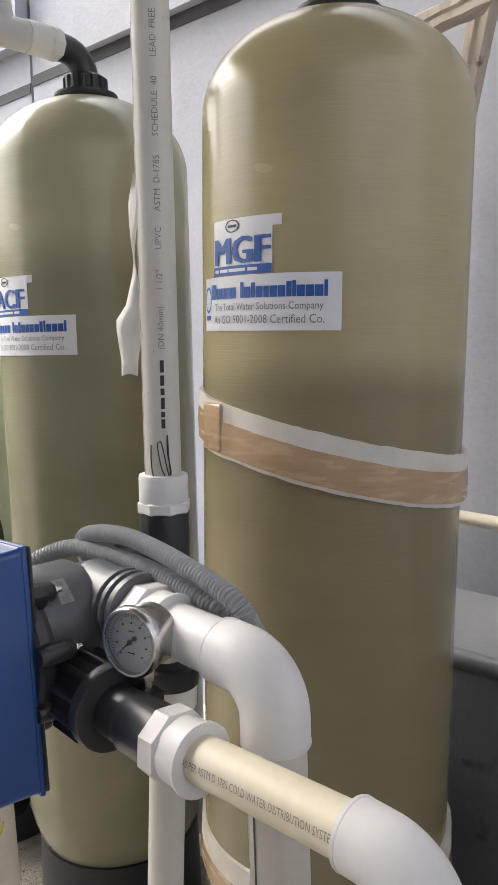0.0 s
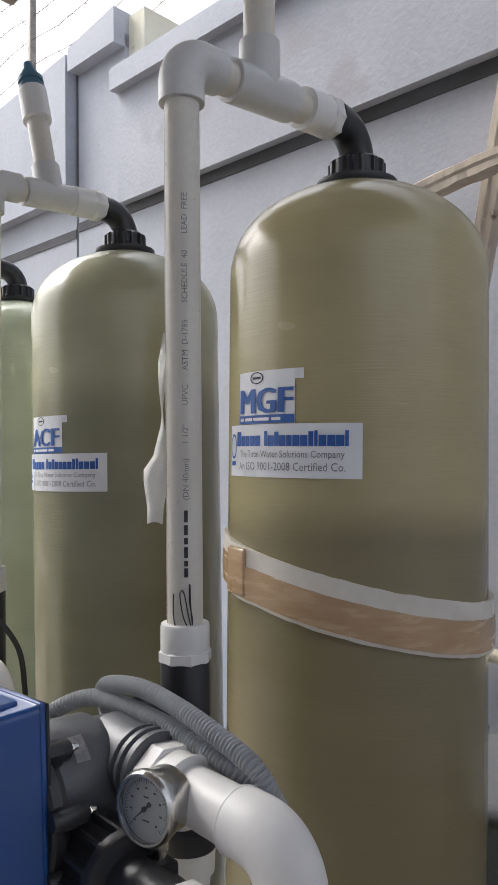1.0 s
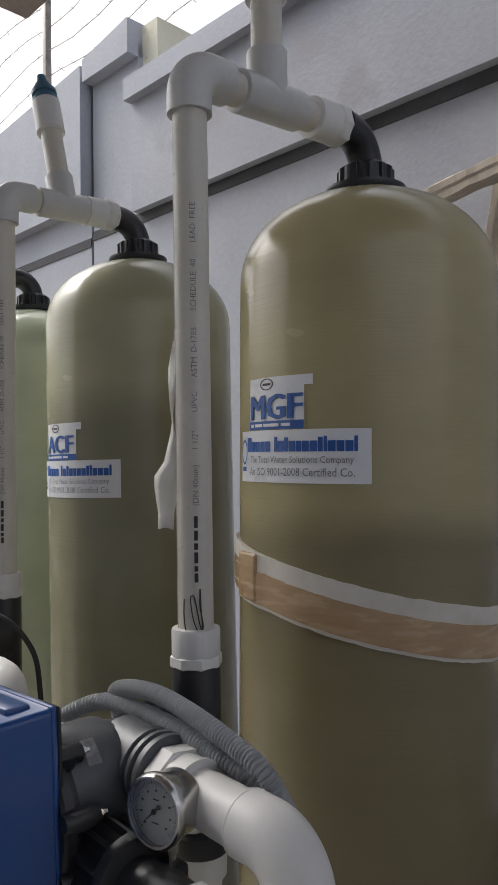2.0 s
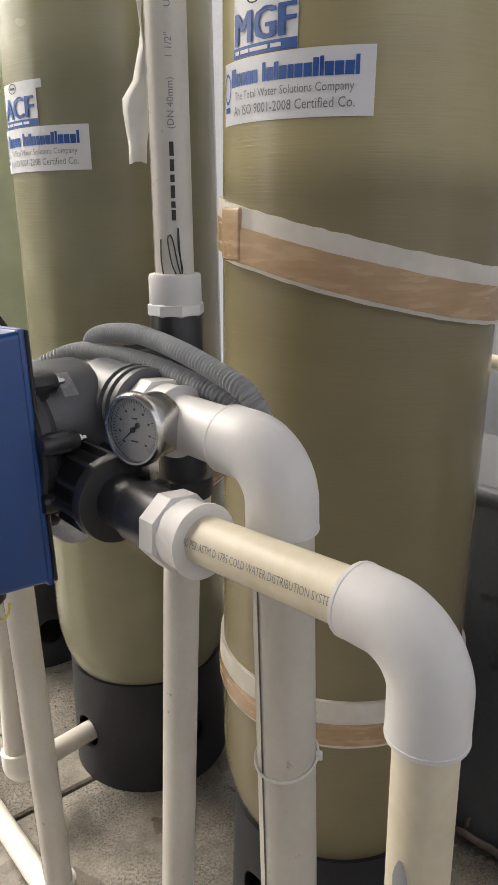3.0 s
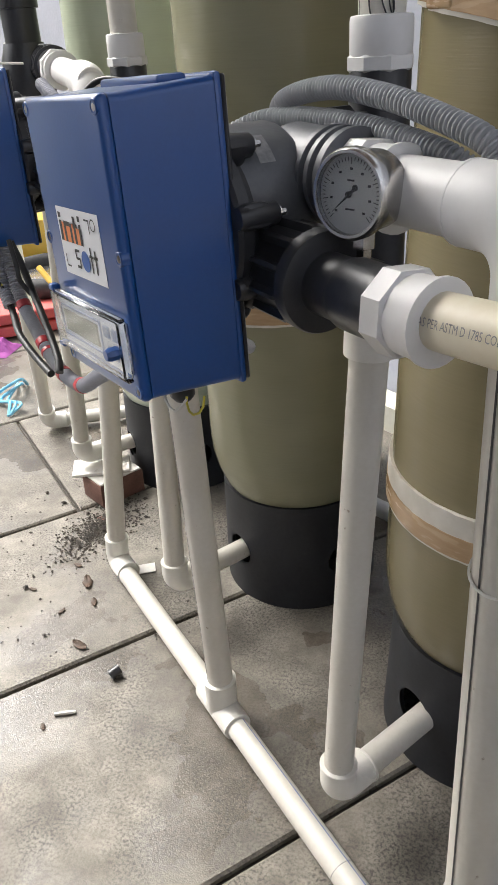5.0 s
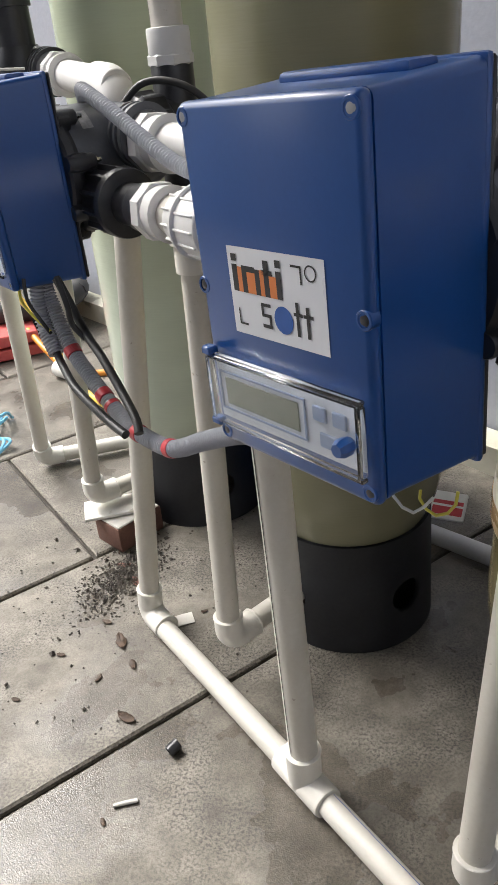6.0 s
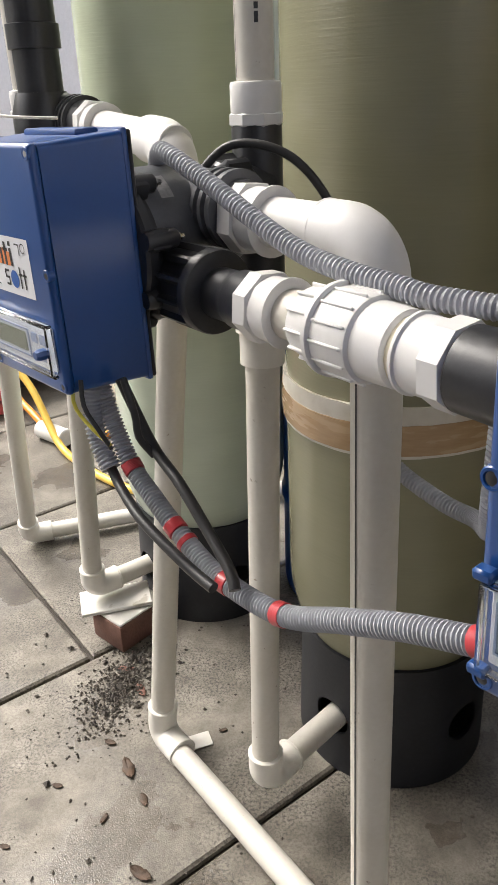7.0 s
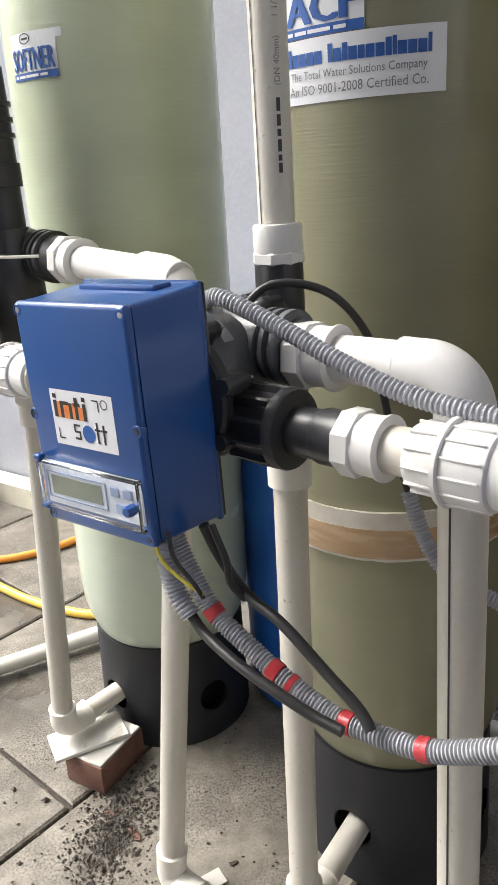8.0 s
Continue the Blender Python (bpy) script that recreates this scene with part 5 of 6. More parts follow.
def corrugated(name, ctrl, r, mat, label, pitch=0.0052, group="corrugated conduits"):
    pts = spline(ctrl, pitch / 4)
    rs = [r * (1.0, 1.0, 0.79, 0.79)[i % 4] for i in range(len(pts))]
    v, f = swept(pts, rs, 16)
    return tagged(link_mesh(name, v, f, mat, origin=pts[len(pts) // 2]), label, "conduit", group), pts


def red_wrap(pts, i, n, r, parent):
    v, f = swept(pts[i:i + n], [r * (1.0 + 0.03 * (k % 2)) for k in range(len(pts[i:i + n]))], 16)
    return part("red_tape", (v, f), RED_TAPE, parent, "band of red insulating tape")


corrugated("conduit", [at(O1, -0.150, 0.245, 0.985), at(O1, -0.140, 0.228, 1.020), at(O1, -0.110, 0.212, 1.050), at(O1, -0.038, 0.210, 1.0635), at(O1, 0.031, 0.210, 1.059), at(O1, 0.092, 0.212, 1.0465), at(O1, 0.133, 0.214, 1.033), at(O1, 0.140, 0.226, 1.008), at(O1, 0.126, 0.248, 0.985)], 0.0094, CONDUIT, "grey corrugated conduit arching over the valve", 0.0042)
corrugated("conduit", [at(O1, -0.190, 0.150, 0.985), at(O1, -0.160, 0.180, 1.020), at(O1, -0.115, 0.205, 1.037), at(O1, -0.016, 0.210, 1.0385), at(O1, 0.050, 0.214, 1.031), at(O1, 0.096, 0.220, 1.020), at(O1, 0.110, 0.238, 1.000), at(O1, 0.100, 0.256, 0.985)], 0.0094, CONDUIT, "grey corrugated conduit behind the gauge", 0.0042)
corrugated("conduit", [at(O2, -0.080, 0.165, 1.040), at(O2, -0.050, 0.150, 1.054), at(O2, -0.020, 0.140, 1.056), at(O2, 0.044, 0.140, 1.034), at(O2, 0.105, 0.140, 1.010), at(O2, 0.162, 0.140, 0.991), at(O2, 0.214, 0.140, 0.983), at(O2, 0.262, 0.140, 0.980), at(O2, 0.300, 0.140, 0.978), at(O2, 0.37, 0.150, 0.980), at(O2, 0.44, 0.16, 0.985)], 0.0088, CONDUIT_PALE, "pale grey corrugated conduit from valve to valve", 0.0048)
low_c, lp = corrugated("conduit", [at(O2, -0.026, 0.045, 0.862), at(O2, -0.014, 0.045, 0.828), at(O2, 0.020, 0.045, 0.779), at(O2, 0.060, 0.045, 0.756), at(O2, 0.096, 0.045, 0.739), at(O2, 0.135, 0.045, 0.725), at(O2, 0.170, 0.045, 0.720), at(O2, 0.243, 0.045, 0.730), at(O2, 0.310, 0.045, 0.765), at(O2, 0.368, 0.045, 0.795), at(O2, 0.425, 0.045, 0.820), at(O2, 0.465, 0.045, 0.845)], 0.0096, CONDUIT_PALE, "pale grey corrugated conduit bound with red tape", 0.0038)
for target in (0.022, 0.093, 0.114, 0.170, 0.243, 0.423):
    best = min(range(len(lp)), key=lambda i: abs((lp[i] - O2).dot(U) - target))
    red_wrap(lp, max(best - 6, 0), 13 if target != 0.114 else 7, 0.0102, low_c)
corrugated("conduit", [cat(O2, -0.050, 0.045, 0.850), cat(O2, -0.050, 0.042, 0.825), cat(O2, -0.042, 0.040, 0.792), cat(O2, -0.022, 0.040, 0.768)], 0.0102, CONDUIT_PALE, "short pale grey corrugated sleeve", 0.0045)


def cable(ctrl, r, mat, label):
    pts = spline(ctrl, 0.008)
    v, f = swept(pts, r, 10)
    return tagged(link_mesh("cable", v, f, mat, origin=pts[len(pts) // 2]), label, "cable", "hanging cables")


cable([cat(O2, -0.024, 0.040, 0.772), cat(O2, -0.005, 0.038, 0.757), cat(O2, 0.04, 0.030, 0.748), cat(O2, 0.080, 0.030, 0.738), cat(O2, 0.12, 0.034, 0.726), cat(O2, 0.15, 0.036, 0.722)], 0.0052, CABLE, "black cable out of a conduit sleeve")
cable([cat(O2, -0.010, 0.055, 0.862), cat(O2, 0.000, 0.062, 0.830), cat(O2, 0.030, 0.062, 0.800), cat(O2, 0.076, 0.056, 0.787), cat(O2, 0.12, 0.052, 0.762), cat(O2, 0.160, 0.046, 0.742), cat(O2, 0.175, 0.040, 0.730)], 0.0052, CABLE, "black cable hanging beside the conduit")
cable([cat(O2, -0.02, 0.02, 0.868), cat(O2, -0.012, 0.016, 0.845), cat(O2, 0.004, 0.02, 0.825), cat(O2, 0.010, 0.03, 0.800)], 0.0022, CABLE, "thin black wire below the control box")
cable([cat(O2, -0.035, 0.02, 0.868), cat(O2, -0.028, 0.014, 0.842), cat(O2, -0.008, 0.02, 0.822), cat(O2, 0.012, 0.028, 0.808)], 0.0018, YELLOW_WIRE, "thin yellow wire below the control box")
cable([cat(O2, 0.005, 0.05, 0.868), cat(O2, 0.02, 0.05, 0.835), cat(O2, 0.022, 0.05, 0.815), cat(O2, 0.03, 0.06, 0.795)], 0.0035, CABLE, "black lead below the control box")
cable([cat(O2, -0.08, 0.20, 1.010), cat(O2, -0.05, 0.235, 1.050), cat(O2, 0.0, 0.27, 1.040), cat(O2, 0.03, 0.30, 0.990), cat(O2, 0.045, 0.305, 0.930), cat(O2, 0.062, 0.300, 0.87), cat(O2, 0.08, 0.30, 0.82)], 0.0045, CABLE, "black cable arching behind the outlet")
corrugated("conduit", [cat(O2, 0.080, 0.300, 0.820), cat(O2, 0.102, 0.300, 0.765), cat(O2, 0.132, 0.300, 0.732), cat(O2, 0.194, 0.300, 0.716), cat(O2, 0.240, 0.292, 0.720), cat(O2, 0.285, 0.245, 0.748), cat(O2, 0.309, 0.205, 0.796), cat(O2, 0.312, 0.200, 0.84), cat(O2, 0.312, 0.200, 0.89)], 0.0092, CONDUIT_PALE, "pale grey corrugated conduit behind the outlet pipe", 0.0044)
cable([cat(O1, -0.020, 0.045, 0.85), cat(O1, -0.022, 0.045, 0.846), cat(O1, -0.008, 0.042, 0.840), cat(O1, 0.004, 0.046, 0.848), cat(O1, 0.004, 0.05, 0.866)], 0.0010, YELLOW_WIRE, "thin yellow wire below the control box")
cable([cat(O1, -0.040, 0.035, 0.868), cat(O1, -0.030, 0.03, 0.852), cat(O1, -0.012, 0.03, 0.845), cat(O1, 0.000, 0.04, 0.862)], 0.0010, STRING, "thin white wire below the control box")
cable([cat(O3, -0.06, 0.15, 1.055), cat(O3, 0.02, 0.14, 1.085), cat(O3, 0.12, 0.18, 1.075), cat(O3, 0.16, 0.24, 1.07)], 0.0022, STRING, "thin white wire over the valve")

# softener side: heavy black standing valve
heavy = empty_thing("standing_valve", Vector((-0.885, 1.815, 0.85)), "black ribbed standing valve body above a white drop pipe", "valve")
hv = Vector((-0.885, 1.815, 0))
part("body", turned(hv + UP * 0.85, hv + UP * 1.12, [(0, 0.038), (0.02, 0.038), (0.022, 0.045), (0.05, 0.045), (0.052, 0.036), (0.10, 0.04), (0.13, 0.052), (0.23, 0.050), (0.26, 0.04)], 32), BLACK, heavy)
part("tower", turned(hv + UP * 1.09, hv + UP * 1.34, [(0, 0.036), (0.08, 0.036), (0.081, 0.041), (0.115, 0.041), (0.116, 0.037), (0.15, 0.037), (0.151, 0.041), (0.158, 0.041), (0.159, 0.037), (0.172, 0.037), (0.173, 0.041), (0.180, 0.041), (0.181, 0.037), (0.194, 0.037), (0.195, 0.041), (0.202, 0.041), (0.203, 0.037), (0.25, 0.036)], 32), BLACK, heavy)
part("collar", turned(hv + UP * 1.32, hv + UP * 1.39, [(0, 0.028), (0.002, 0.032), (0.066, 0.032), (0.07, 0.026)], 24), FITTING, heavy)
bar_e = (startA - Vector((hv.x, hv.y, startA.z))).normalized()
part("arm", turned(Vector((hv.x, hv.y, 1.085)), startA - eA * 0.09, [(0, 0.036), (0.04, 0.036)], 24), BLACK, heavy)

# ---- what stands behind ----
def drum(where, r, h, label):
    x, y = where
    p = Vector((x, y, 0))
    prof = [(0, r * 0.94), (0.01, r * 0.98), (0.03, r)]
    for z in (h * 0.33, h * 0.66):
        prof += [(z - 0.02, r), (z - 0.008, r * 1.03), (z + 0.008, r * 1.03), (z + 0.02, r)]
    prof += [(h - 0.03, r), (h - 0.01, r * 0.98), (h, r * 0.93)]
    th = empty_thing("drum", p, label, "drum")
    part("body", turned(p, p + UP * h, prof, 40), BARREL, th)
    part("rim", turned(p + UP * (h - 0.004), p + UP * (h + 0.012), [(0, r * 0.93), (0.004, r * 0.96), (0.012, r * 0.96), (0.016, r * 0.92)], 40), BARREL, th)
    return th


drum((-0.345, 2.06), 0.175, 0.78, "blue plastic drum standing behind the tanks")

gt_s, gt_d = ws(0.50, 1.86), 0.10
cab = empty_thing("grey_cabinet", wall_at(gt_s + 0.55, 0.30, 0), "dark grey painted steel bin with a rolled rim", "bin")
part("body", block(wall_at(gt_s + 0.50, 0.30, 0.36), WDIR, N, UP, 1.0, 0.36, 0.70, 0.012, 2), GREY_TANK, cab)
part("rim", swept([wall_at(gt_s + 0.0, 0.485, 0.715), wall_at(gt_s + 1.0, 0.485, 0.715)], 0.018, 12), GREY_TANK, cab)
part("rim", swept([wall_at(gt_s + 0.0, 0.12, 0.715), wall_at(gt_s + 0.0, 0.485, 0.715)], 0.018, 12), GREY_TANK, cab)
part("leg", rod(wall_at(gt_s - 0.02, 0.47, 0.0), wall_at(gt_s - 0.02, 0.47, 0.64), 0.022, 16), GREY_TANK, cab)
part("knob", turned(wall_at(gt_s + 0.16, 0.485, 0.55), wall_at(gt_s + 0.16, 0.53, 0.55), [(0, 0.02), (0.01, 0.03), (0.03, 0.034), (0.045, 0.02)], 16), STEEL, cab)
cp = empty_thing("cream_pipe", wall_at(gt_s, 0.05, 0.85), "cream pipe running along the wall", "pipe")
part("pipe", rod(wall_at(gt_s - 0.35, 0.05, 0.858), wall_at(S_RIGHT - 0.05, 0.05, 0.80), 0.016, 16), CREAM, cp)

stick = empty_thing("timber_prop", wall_at(ws(0.51, 1.85), 0.1, 0), "rough timber prop with a nailed cross piece, leaning on the wall", "timber")
p_lo, p_hi = wall_at(-1.19, 0.14, 0.0), wall_at(-0.790, 0.045, 2.165)


def rough_plank(name, p, q, w, t, seed):
    """A split plank: uneven width, a little twist, splintered ends."""
    rg = random.Random(seed)
    d = (q - p).normalized()
    side = d.cross(N).normalized()
    vs, n = [], 12
    for i in range(n + 1):
        c = p + (q - p) * (i / n) + side * 0.003 * math.sin(i * 0.3 + seed)
        tw = 0.06 * math.sin(i * 0.25 + seed)
        a, b = side * math.cos(tw) + N * math.sin(tw), N * math.cos(tw) - side * math.sin(tw)
        ww, tt = w * rg.uniform(0.93, 1.05), t * rg.uniform(0.9, 1.08)
        for u, v in ((-1, -0.6), (-0.75, -1), (-0.1, -0.92), (0.2, -1.06), (0.8, -1), (1, -0.5), (1, 0.8), (0.7, 1), (-0.7, 1), (-1, 0.7)):
            vs.append(c + a * (u * ww / 2) + b * (v * tt / 2) + (d * rg.uniform(-0.02, 0.02) if i in (0, n) else Vector((0, 0, 0))))
    fs = [(i * 10 + k, i * 10 + (k + 1) % 10, (i + 1) * 10 + (k + 1) % 10, (i + 1) * 10 + k) for i in range(n) for k in range(10)]
    fs += [tuple(reversed(range(10))), tuple(n * 10 + k for k in range(10))]
    part(name, (vs, fs), WOOD, stick, smooth=False)


rough_plank("post", p_lo, p_hi, 0.054, 0.040, 2)
rough_plank("cross_piece", wall_at(-1.07, 0.13, 1.892), wall_at(-0.795, 0.11, 1.935), 0.052, 0.032, 5)

sk = empty_thing("socket_box", wall_at(ws(0.095, 2.22), 0.02, 1.07), "weathered white socket box on the wall", "socket")
part("case", block(wall_at(ws(0.10, 2.215), 0.02, 1.085), WDIR, N, UP, 0.075, 0.04, 0.075, 0.006, 2), TILE, sk)
part("cable", swept(spline([wall_at(ws(0.10, 2.215), 0.02, 1.05), wall_at(ws(0.11, 2.21), 0.02, 0.98), wall_at(ws(0.09, 2.22), 0.02, 0.90)], 0.01), 0.007, 8), STRING, sk)

gp = empty_thing("grey_pipe", Vector((-0.10, 1.78, 0.03)), "grey pipe lying behind the tanks", "pipe")
part("pipe", rod(Vector((-0.42, 2.02, 0.03)), Vector((0.30, 1.52, 0.03)), 0.022, 20), PVC_GREY_AND_SHADED, gp)
pk = empty_thing("packet", Vector((-0.075, 1.93, 0.0)), "white and red printed packet lying on the floor", "packet")
pkx, pky = Vector((0.95, -0.30, 0.0)).normalized(), Vector((0.25, 0.8, 0.55)).normalized()
pkc = Vector((-0.068, 1.90, 0.045))
pkn = pkx.cross(pky)
pkb = part("pouch", block(pkc, pkx, pky, pkn, 0.085, 0.075, 0.012, 0.005, 2), TILE, pk)
part("print", merge(on_plane(flat_rect(-0.036, -0.026, 0.036, -0.004), pkc + pkn * 0.0066, pkx, pky), on_plane(flat_rect(-0.036, 0.002, 0.036, 0.012), pkc + pkn * 0.0066, pkx, pky)), RED_TAPE, pkb, "red printed bars")

# ---- floor level, left side ----
brick = empty_thing("brick", Vector((-0.862, 1.847, 0)), "dark red brick with mortar on top, under a tile", "brick")
bx = Vector((0.60, 0.80, 0)).normalized()
by = UP.cross(bx)
part("body", block(Vector((-0.862, 1.847, 0.0335)), bx, by, UP, 0.135, 0.100, 0.067, 0.003, 2), BRICK, brick)
part("mortar", block(Vector((-0.862, 1.847, 0.069)), bx, by, UP, 0.129, 0.094, 0.006, 0.002, 1), TILE, brick, "pale mortar smear")
tile = empty_thing("tile", Vector((-0.905, 1.850, 0.072)), "loose white ceramic tile on a brick", "tile")
tx = Vector((0.94, 0.34, 0)).normalized()
part("body", block(Vector((-0.893, 1.853, 0.0785)), tx, UP.cross(tx), UP, 0.155, 0.085, 0.009, 0.0015, 1), TILE, tile)

far = pipe_run("far_pipe", Vector((-1.22, 2.26, 0.03)), "white plastic pipe with a foot elbow running behind the softener")
ft, fb = Vector((-1.055, 1.905, 0.82)), Vector((-1.218, 2.180, 0.032))
fu = (ft - fb).normalized()
fr = Vector((0.93, 0.37, 0)).normalized()
part("pipe", rod(fb + fu * 0.03, ft, 0.0213, 22), PVC, far)
part("elbow", elbow(fb + fu * 0.055, fb, fb + fr * 0.06, 0.0268, 0.028), IVORY, far)
part("pipe", rod(fb + fr * 0.04, fb + fr * 0.75, 0.0213, 22), PVC, far)

rg = random.Random(7)


def leaf(x, y, r, mat, label, curl=0.4):
    vs, fs = [], []
    a0 = rg.uniform(0, 6.28)
    for i in range(9):
        t = i / 8 * 2 - 1
        w = r * 0.42 * (1 - t * t) ** 0.7 * rg.uniform(0.8, 1.15) + 0.0005
        for k in (-1, 0, 1):
            px, py = t * r, w * k
            z = 0.002 + r * curl * (k * k * 0.35 + 0.25 * t * t) * rg.uniform(0.7, 1.2)
            vs.append((x + px * math.cos(a0) - py * math.sin(a0), y + px * math.sin(a0) + py * math.cos(a0), z))
    for i in range(8):
        for k in range(2):
            fs.append((i * 3 + k, (i + 1) * 3 + k, (i + 1) * 3 + k + 1, i * 3 + k + 1))
    ob = tagged(link_mesh("dry_leaf", vs, fs, mat, origin=(x, y, 0)), label, "leaf", "dry leaves")
    so_ = ob.modifiers.new("thickness", "SOLIDIFY")
    so_.thickness = 0.0008
    return ob


for x, y, r in ((-0.782, 1.463, 0.024), (-0.717, 1.267, 0.020), (-0.74, 1.40, 0.014), (-0.80, 1.36, 0.010), (-0.70, 1.06, 0.008), (-0.83, 1.52, 0.012), (-0.90, 1.42, 0.010), (-0.95, 1.30, 0.009), (-0.62, 1.56, 0.008)):
    leaf(x, y, r, LEAF, "curled dry brown leaf on the concrete")
ringb = tagged(link_mesh("pipe_offcut", *turned(Vector((-0.618, 1.192, 0.010)), Vector((-0.606, 1.206, 0.014)), [(0, 0.008), (0, 0.0105), (0.022, 0.0105), (0.022, 0.008)], 18, cap=False), BLACK, origin=(-0.618, 1.192, 0)), "short black plastic pipe offcut on the floor", "offcut")
tagged(link_mesh("stick", *swept([(-0.690, 1.088, 0.004), (-0.672, 1.094, 0.005), (-0.652, 1.101, 0.004)], 0.0035, 8), STRING, origin=(-0.672, 1.094, 0)), "small white plastic stub on the floor", "scrap")
tagged(link_mesh("paper_scrap", *block(Vector((-0.664, 1.530, 0.003)), Vector((0.9, 0.4, 0)).normalized(), Vector((-0.4, 0.9, 0)).normalized(), UP, 0.05, 0.034, 0.002, 0.0005, 1), TILE, origin=(-0.664, 1.53, 0)), "torn white paper scrap with faint print", "paper")

rub, rubf = [], []
for k in range(1500):
    a, d = rg.uniform(0, 6.28), abs(rg.gauss(0, 1))
    along, across = rg.gauss(0, 0.075), rg.gauss(0, 0.038)
    p = Vector((-0.838, 1.672, 0)) + Vector((0.33, 0.94, 0)) * along + Vector((0.94, -0.33, 0)) * across
    if k > 1290:
        p = Vector((-0.80 + rg.uniform(-0.30, 0.35), 1.55 + rg.uniform(-0.35, 0.40), 0))
    s = rg.uniform(0.0012, 0.0042) * (2.2 if k % 23 == 0 else 1.0)
    zc = s * 0.4 + 0.012 * math.exp(-(along / 0.07) ** 2 - (across / 0.04) ** 2) * rg.random()
    n0 = len(rub)
    for dx, dy, dz in ((1, 0, 0), (-1, 0, 0), (0, 1, 0), (0, -1, 0), (0, 0, 0.8), (0, 0, -0.6)):
        rub.append((p.x + dx * s * rg.uniform(0.5, 1.3), p.y + dy * s * rg.uniform(0.5, 1.3), zc + dz * s * 0.8))
    rubf += [tuple(n0 + i for i in f) for f in ((0, 2, 4), (2, 1, 4), (1, 3, 4), (3, 0, 4), (2, 0, 5), (1, 2, 5), (3, 1, 5), (0, 3, 5))]
tagged(link_mesh("rubble", rub, rubf, RUBBLE, smooth=False, origin=(-0.838, 1.672, 0)), "dark crumbs of soil and broken mortar on the concrete", "rubble", kind="stuff")
for x, y, r in ((-0.800, 1.655, 0.020), (-0.845, 1.715, 0.018)):
    leaf(x, y, r, BRICK, "broken reddish chip of brick on the floor", 0.3)

# yard clutter beyond
hose = empty_thing("garden_hose", Vector((-1.25, 2.9, 0.012)), "orange and yellow hose lying in loose loops", "hose")
part("loop", swept(spline([(-1.62, 3.10, 0.10), (-1.50, 2.98, 0.05), (-1.36, 2.86, 0.014), (-1.16, 2.86, 0.013), (-0.98, 2.98, 0.013), (-0.86, 3.20, 0.013), (-0.95, 3.42, 0.013), (-1.2, 3.5, 0.013)], 0.02), 0.013, 12), HOSE_O, hose)
part("loop", swept(spline([(-1.60, 3.0, 0.30), (-1.45, 2.90, 0.18), (-1.32, 2.75, 0.03), (-1.20, 2.62, 0.013), (-1.06, 2.50, 0.013), (-0.92, 2.43, 0.013), (-0.76, 2.44, 0.013), (-0.60, 2.52, 0.013)], 0.02), 0.013, 12), HOSE_Y, hose)
crate = empty_thing("red_crate", Vector((-1.95, 3.05, 0)), "faded red plastic crate on the yard floor", "crate")
for dz, w in ((0.03, 0.62), (0.085, 0.60)):
    part("board", block(Vector((-1.90, 3.05, dz)), Vector((0.86, 0.5, 0)).normalized(), Vector((-0.5, 0.86, 0)).normalized(), UP, w, 0.30, 0.045, 0.005, 1), RED, crate)
tyre = empty_thing("tyre", Vector((-1.75, 3.40, 0.12)), "old black tyre lying flat behind the crate", "tyre")
part("tread", swept([Vector((-1.75 + 0.24 * math.cos(a), 3.42 + 0.24 * math.sin(a), 0.15)) for a in [2 * math.pi * i / 36 for i in range(37)]], 0.045, 12, False), RUBBER, tyre)
part("rim", turned(Vector((-1.75, 3.42, 0.13)), Vector((-1.75, 3.42, 0.16)), [(0, 0.18), (0.01, 0.20), (0.02, 0.16), (0.03, 0.05)], 30), STEEL, tyre)
part("support", turned(Vector((-1.75, 3.42, 0.0)), Vector((-1.75, 3.42, 0.13)), [(0, 0.12), (0.13, 0.12)], 20), RUBBER, tyre)
box_y = empty_thing("carton", Vector((-2.15, 3.75, 0)), "pale yellow carton behind the tyre", "carton")
part("body", block(Vector((-2.15, 3.75, 0.17)), Vector((0.9, 0.43, 0)).normalized(), Vector((-0.43, 0.9, 0)).normalized(), UP, 0.40, 0.3, 0.34, 0.006, 2), HOSE_Y, box_y)
cl, clf = [], []
for i in range(15):
    for k in range(12):
        x, y = -1.88 + 0.2 * i / 14, 2.74 + 0.15 * k / 11
        e = min(i, 14 - i, k, 11 - k) / 5.0
        cl.append((x, y, 0.002 + min(e, 1) * (0.045 + 0.022 * math.sin(i * 1.3 + k) + 0.02 * math.sin(k * 1.7))))
clf = [(i * 12 + k, (i + 1) * 12 + k, (i + 1) * 12 + k + 1, i * 12 + k + 1) for i in range(14) for k in range(11)]
tagged(link_mesh("cloth", cl, clf, PURPLE, origin=(-1.78, 2.8, 0)), "crumpled purple cloth on the floor", "cloth")
strap = empty_thing("plastic_strap", Vector((-1.45, 2.30, 0)), "tangled sky-blue plastic strapping on the floor", "strap")
for k in range(3):
    pts = spline([(-1.50 + 0.02 * k, 2.50, 0.006), (-1.47 + 0.03 * math.sin(k), 2.42, 0.02 + 0.02 * k), (-1.46 - 0.03 * k, 2.35, 0.012), (-1.42 + 0.02 * k, 2.30, 0.03), (-1.40, 2.24 + 0.01 * k, 0.006)], 0.01)
    part("band", swept(pts, 0.0055, 6), CYAN, strap)
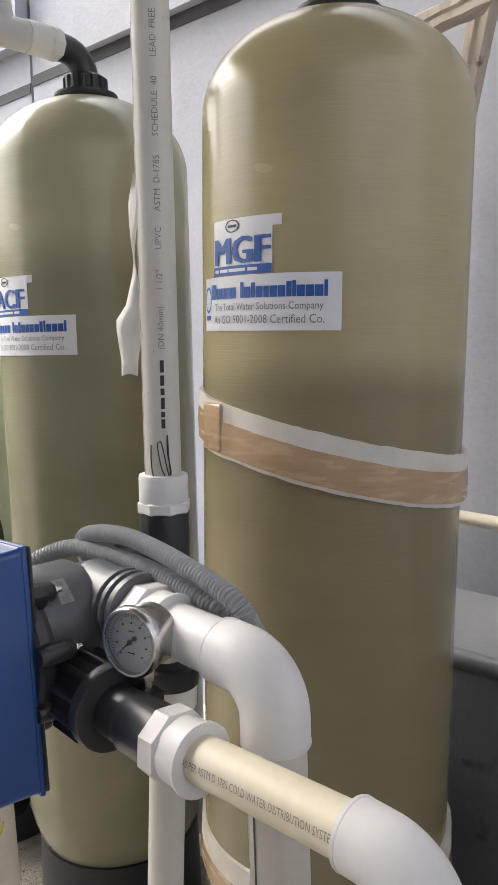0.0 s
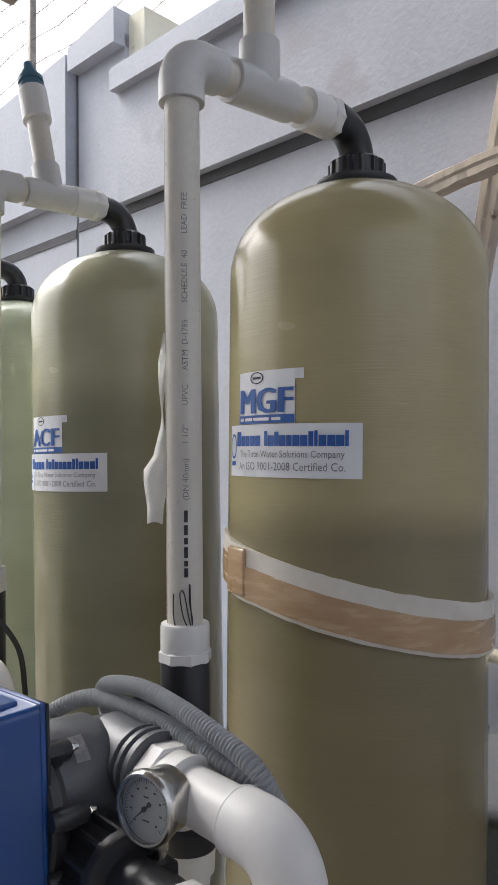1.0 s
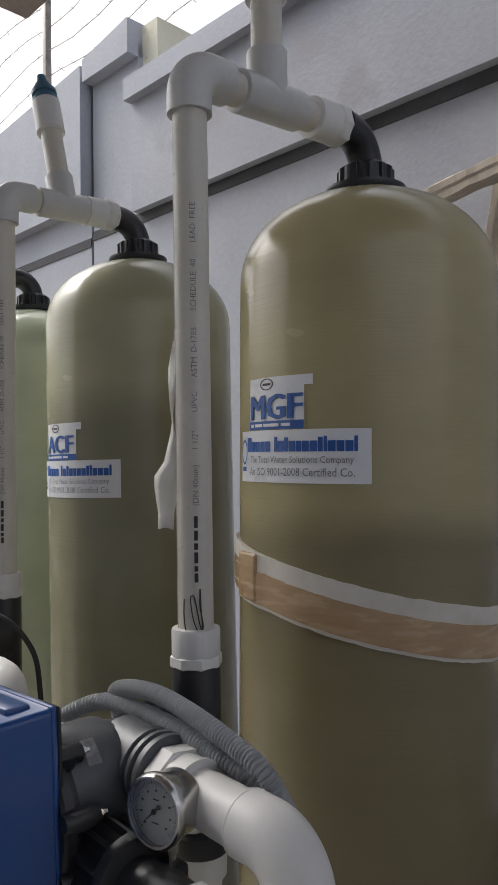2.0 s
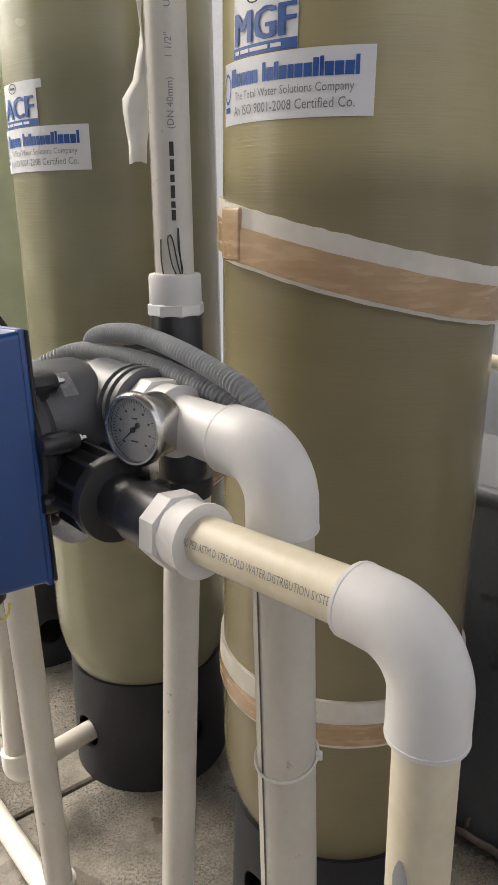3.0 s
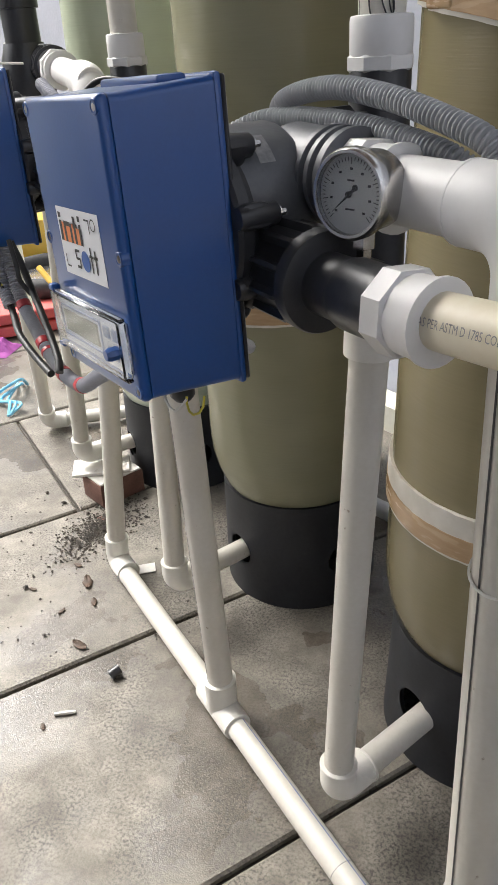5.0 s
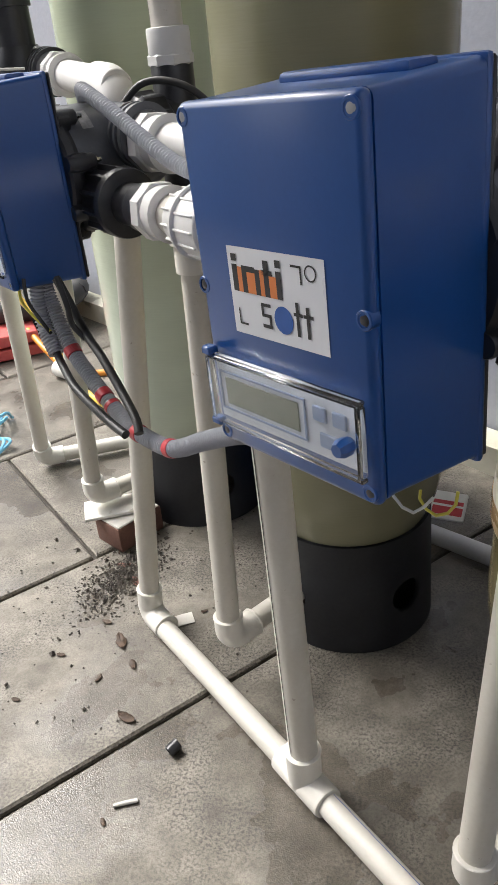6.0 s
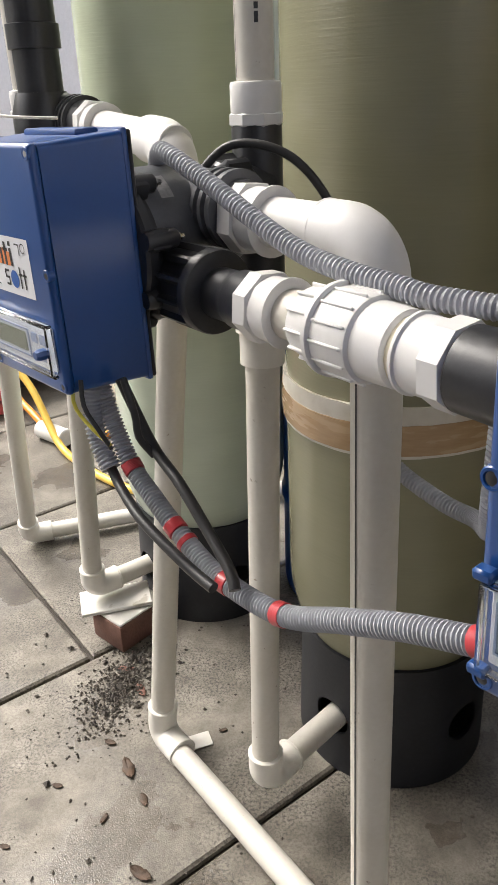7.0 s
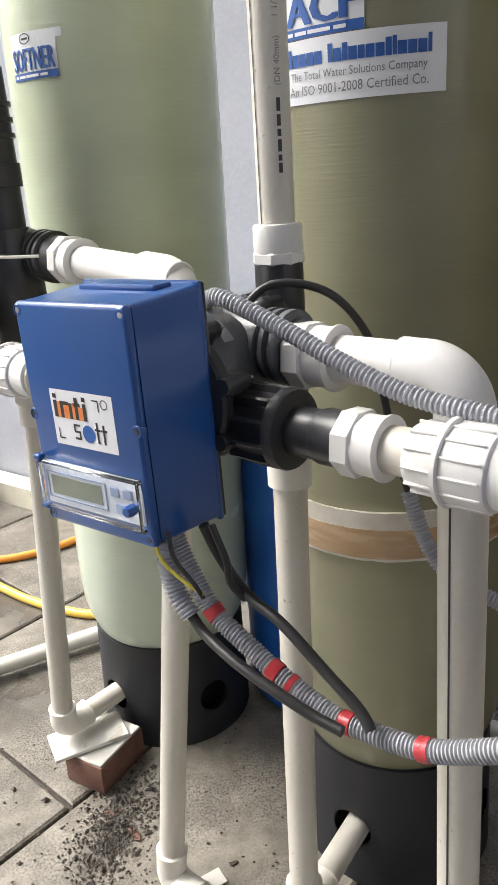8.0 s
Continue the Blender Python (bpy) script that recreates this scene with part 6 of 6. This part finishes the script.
tagged(link_mesh("roller", *turned(Vector((-1.42, 2.86, 0.032)), Vector((-1.30, 2.78, 0.032)), [(0, 0.028), (0.004, 0.032), (0.14, 0.032), (0.144, 0.028)], 20), STRING, origin=(-1.36, 2.82, 0)), "white plastic roller lying by the hose", "roller")

# near right: scrap by the tank foot
bark = empty_thing("bark_scrap", Vector((0.41, 1.38, 0)), "curled pieces of weathered bark by the tank", "bark")
for (x, y, l, rr_, an) in ((0.42, 1.43, 0.20, 0.045, 0.5), (0.40, 1.33, 0.17, 0.03, -0.7)):
    vs, fs = [], []
    for i in range(13):
        for k in range(8):
            a = math.pi * (0.10 + 0.95 * k / 7)
            t = (i / 12 - 0.5) * l
            ro = rr_ * (1 + 0.12 * math.sin(i * 1.9 + k))
            lx, ly, lz = t, ro * math.cos(a), ro * (1.0 - math.sin(a)) + 0.004
            vs.append((x + lx * math.cos(an) - ly * math.sin(an), y + lx * math.sin(an) + ly * math.cos(an), lz))
    fs = [(i * 8 + k, (i + 1) * 8 + k, (i + 1) * 8 + k + 1, i * 8 + k + 1) for i in range(12) for k in range(7)]
    b_ = part("curl", (vs, fs), SCRAP, bark)
    so_ = b_.modifiers.new("thickness", "SOLIDIFY")
    so_.thickness = 0.004
rub, rubf = [], []
for k in range(420):
    p = Vector((rg.uniform(0.24, 0.66), rg.uniform(1.08, 1.58), 0))
    s = rg.uniform(0.003, 0.010)
    n0 = len(rub)
    for dx, dy, dz in ((1, 0, 0), (-1, 0, 0), (0, 1, 0), (0, -1, 0), (0, 0, 0.8), (0, 0, -0.6)):
        rub.append((p.x + dx * s * rg.uniform(0.5, 1.3), p.y + dy * s * rg.uniform(0.5, 1.3), s * 0.4 + dz * s * 0.7))
    rubf += [tuple(n0 + i for i in f) for f in ((0, 2, 4), (2, 1, 4), (1, 3, 4), (3, 0, 4), (2, 0, 5), (1, 2, 5), (3, 1, 5), (0, 3, 5))]
tagged(link_mesh("litter", rub, rubf, SCRAP, smooth=False, origin=(0.4, 1.2, 0)), "scattered chips of bark and stone on the ground", "litter", kind="stuff")
off = empty_thing("steel_clamp", Vector((0.115, 0.885, 0)), "steel pipe clamp lying on the floor", "clamp")
part("ring", turned(Vector((0.085, 0.895, 0.03)), Vector((0.150, 0.880, 0.03)), [(0, 0.027), (0, 0.029), (0.02, 0.029), (0.02, 0.027)], 24, cap=False), STEEL, off)
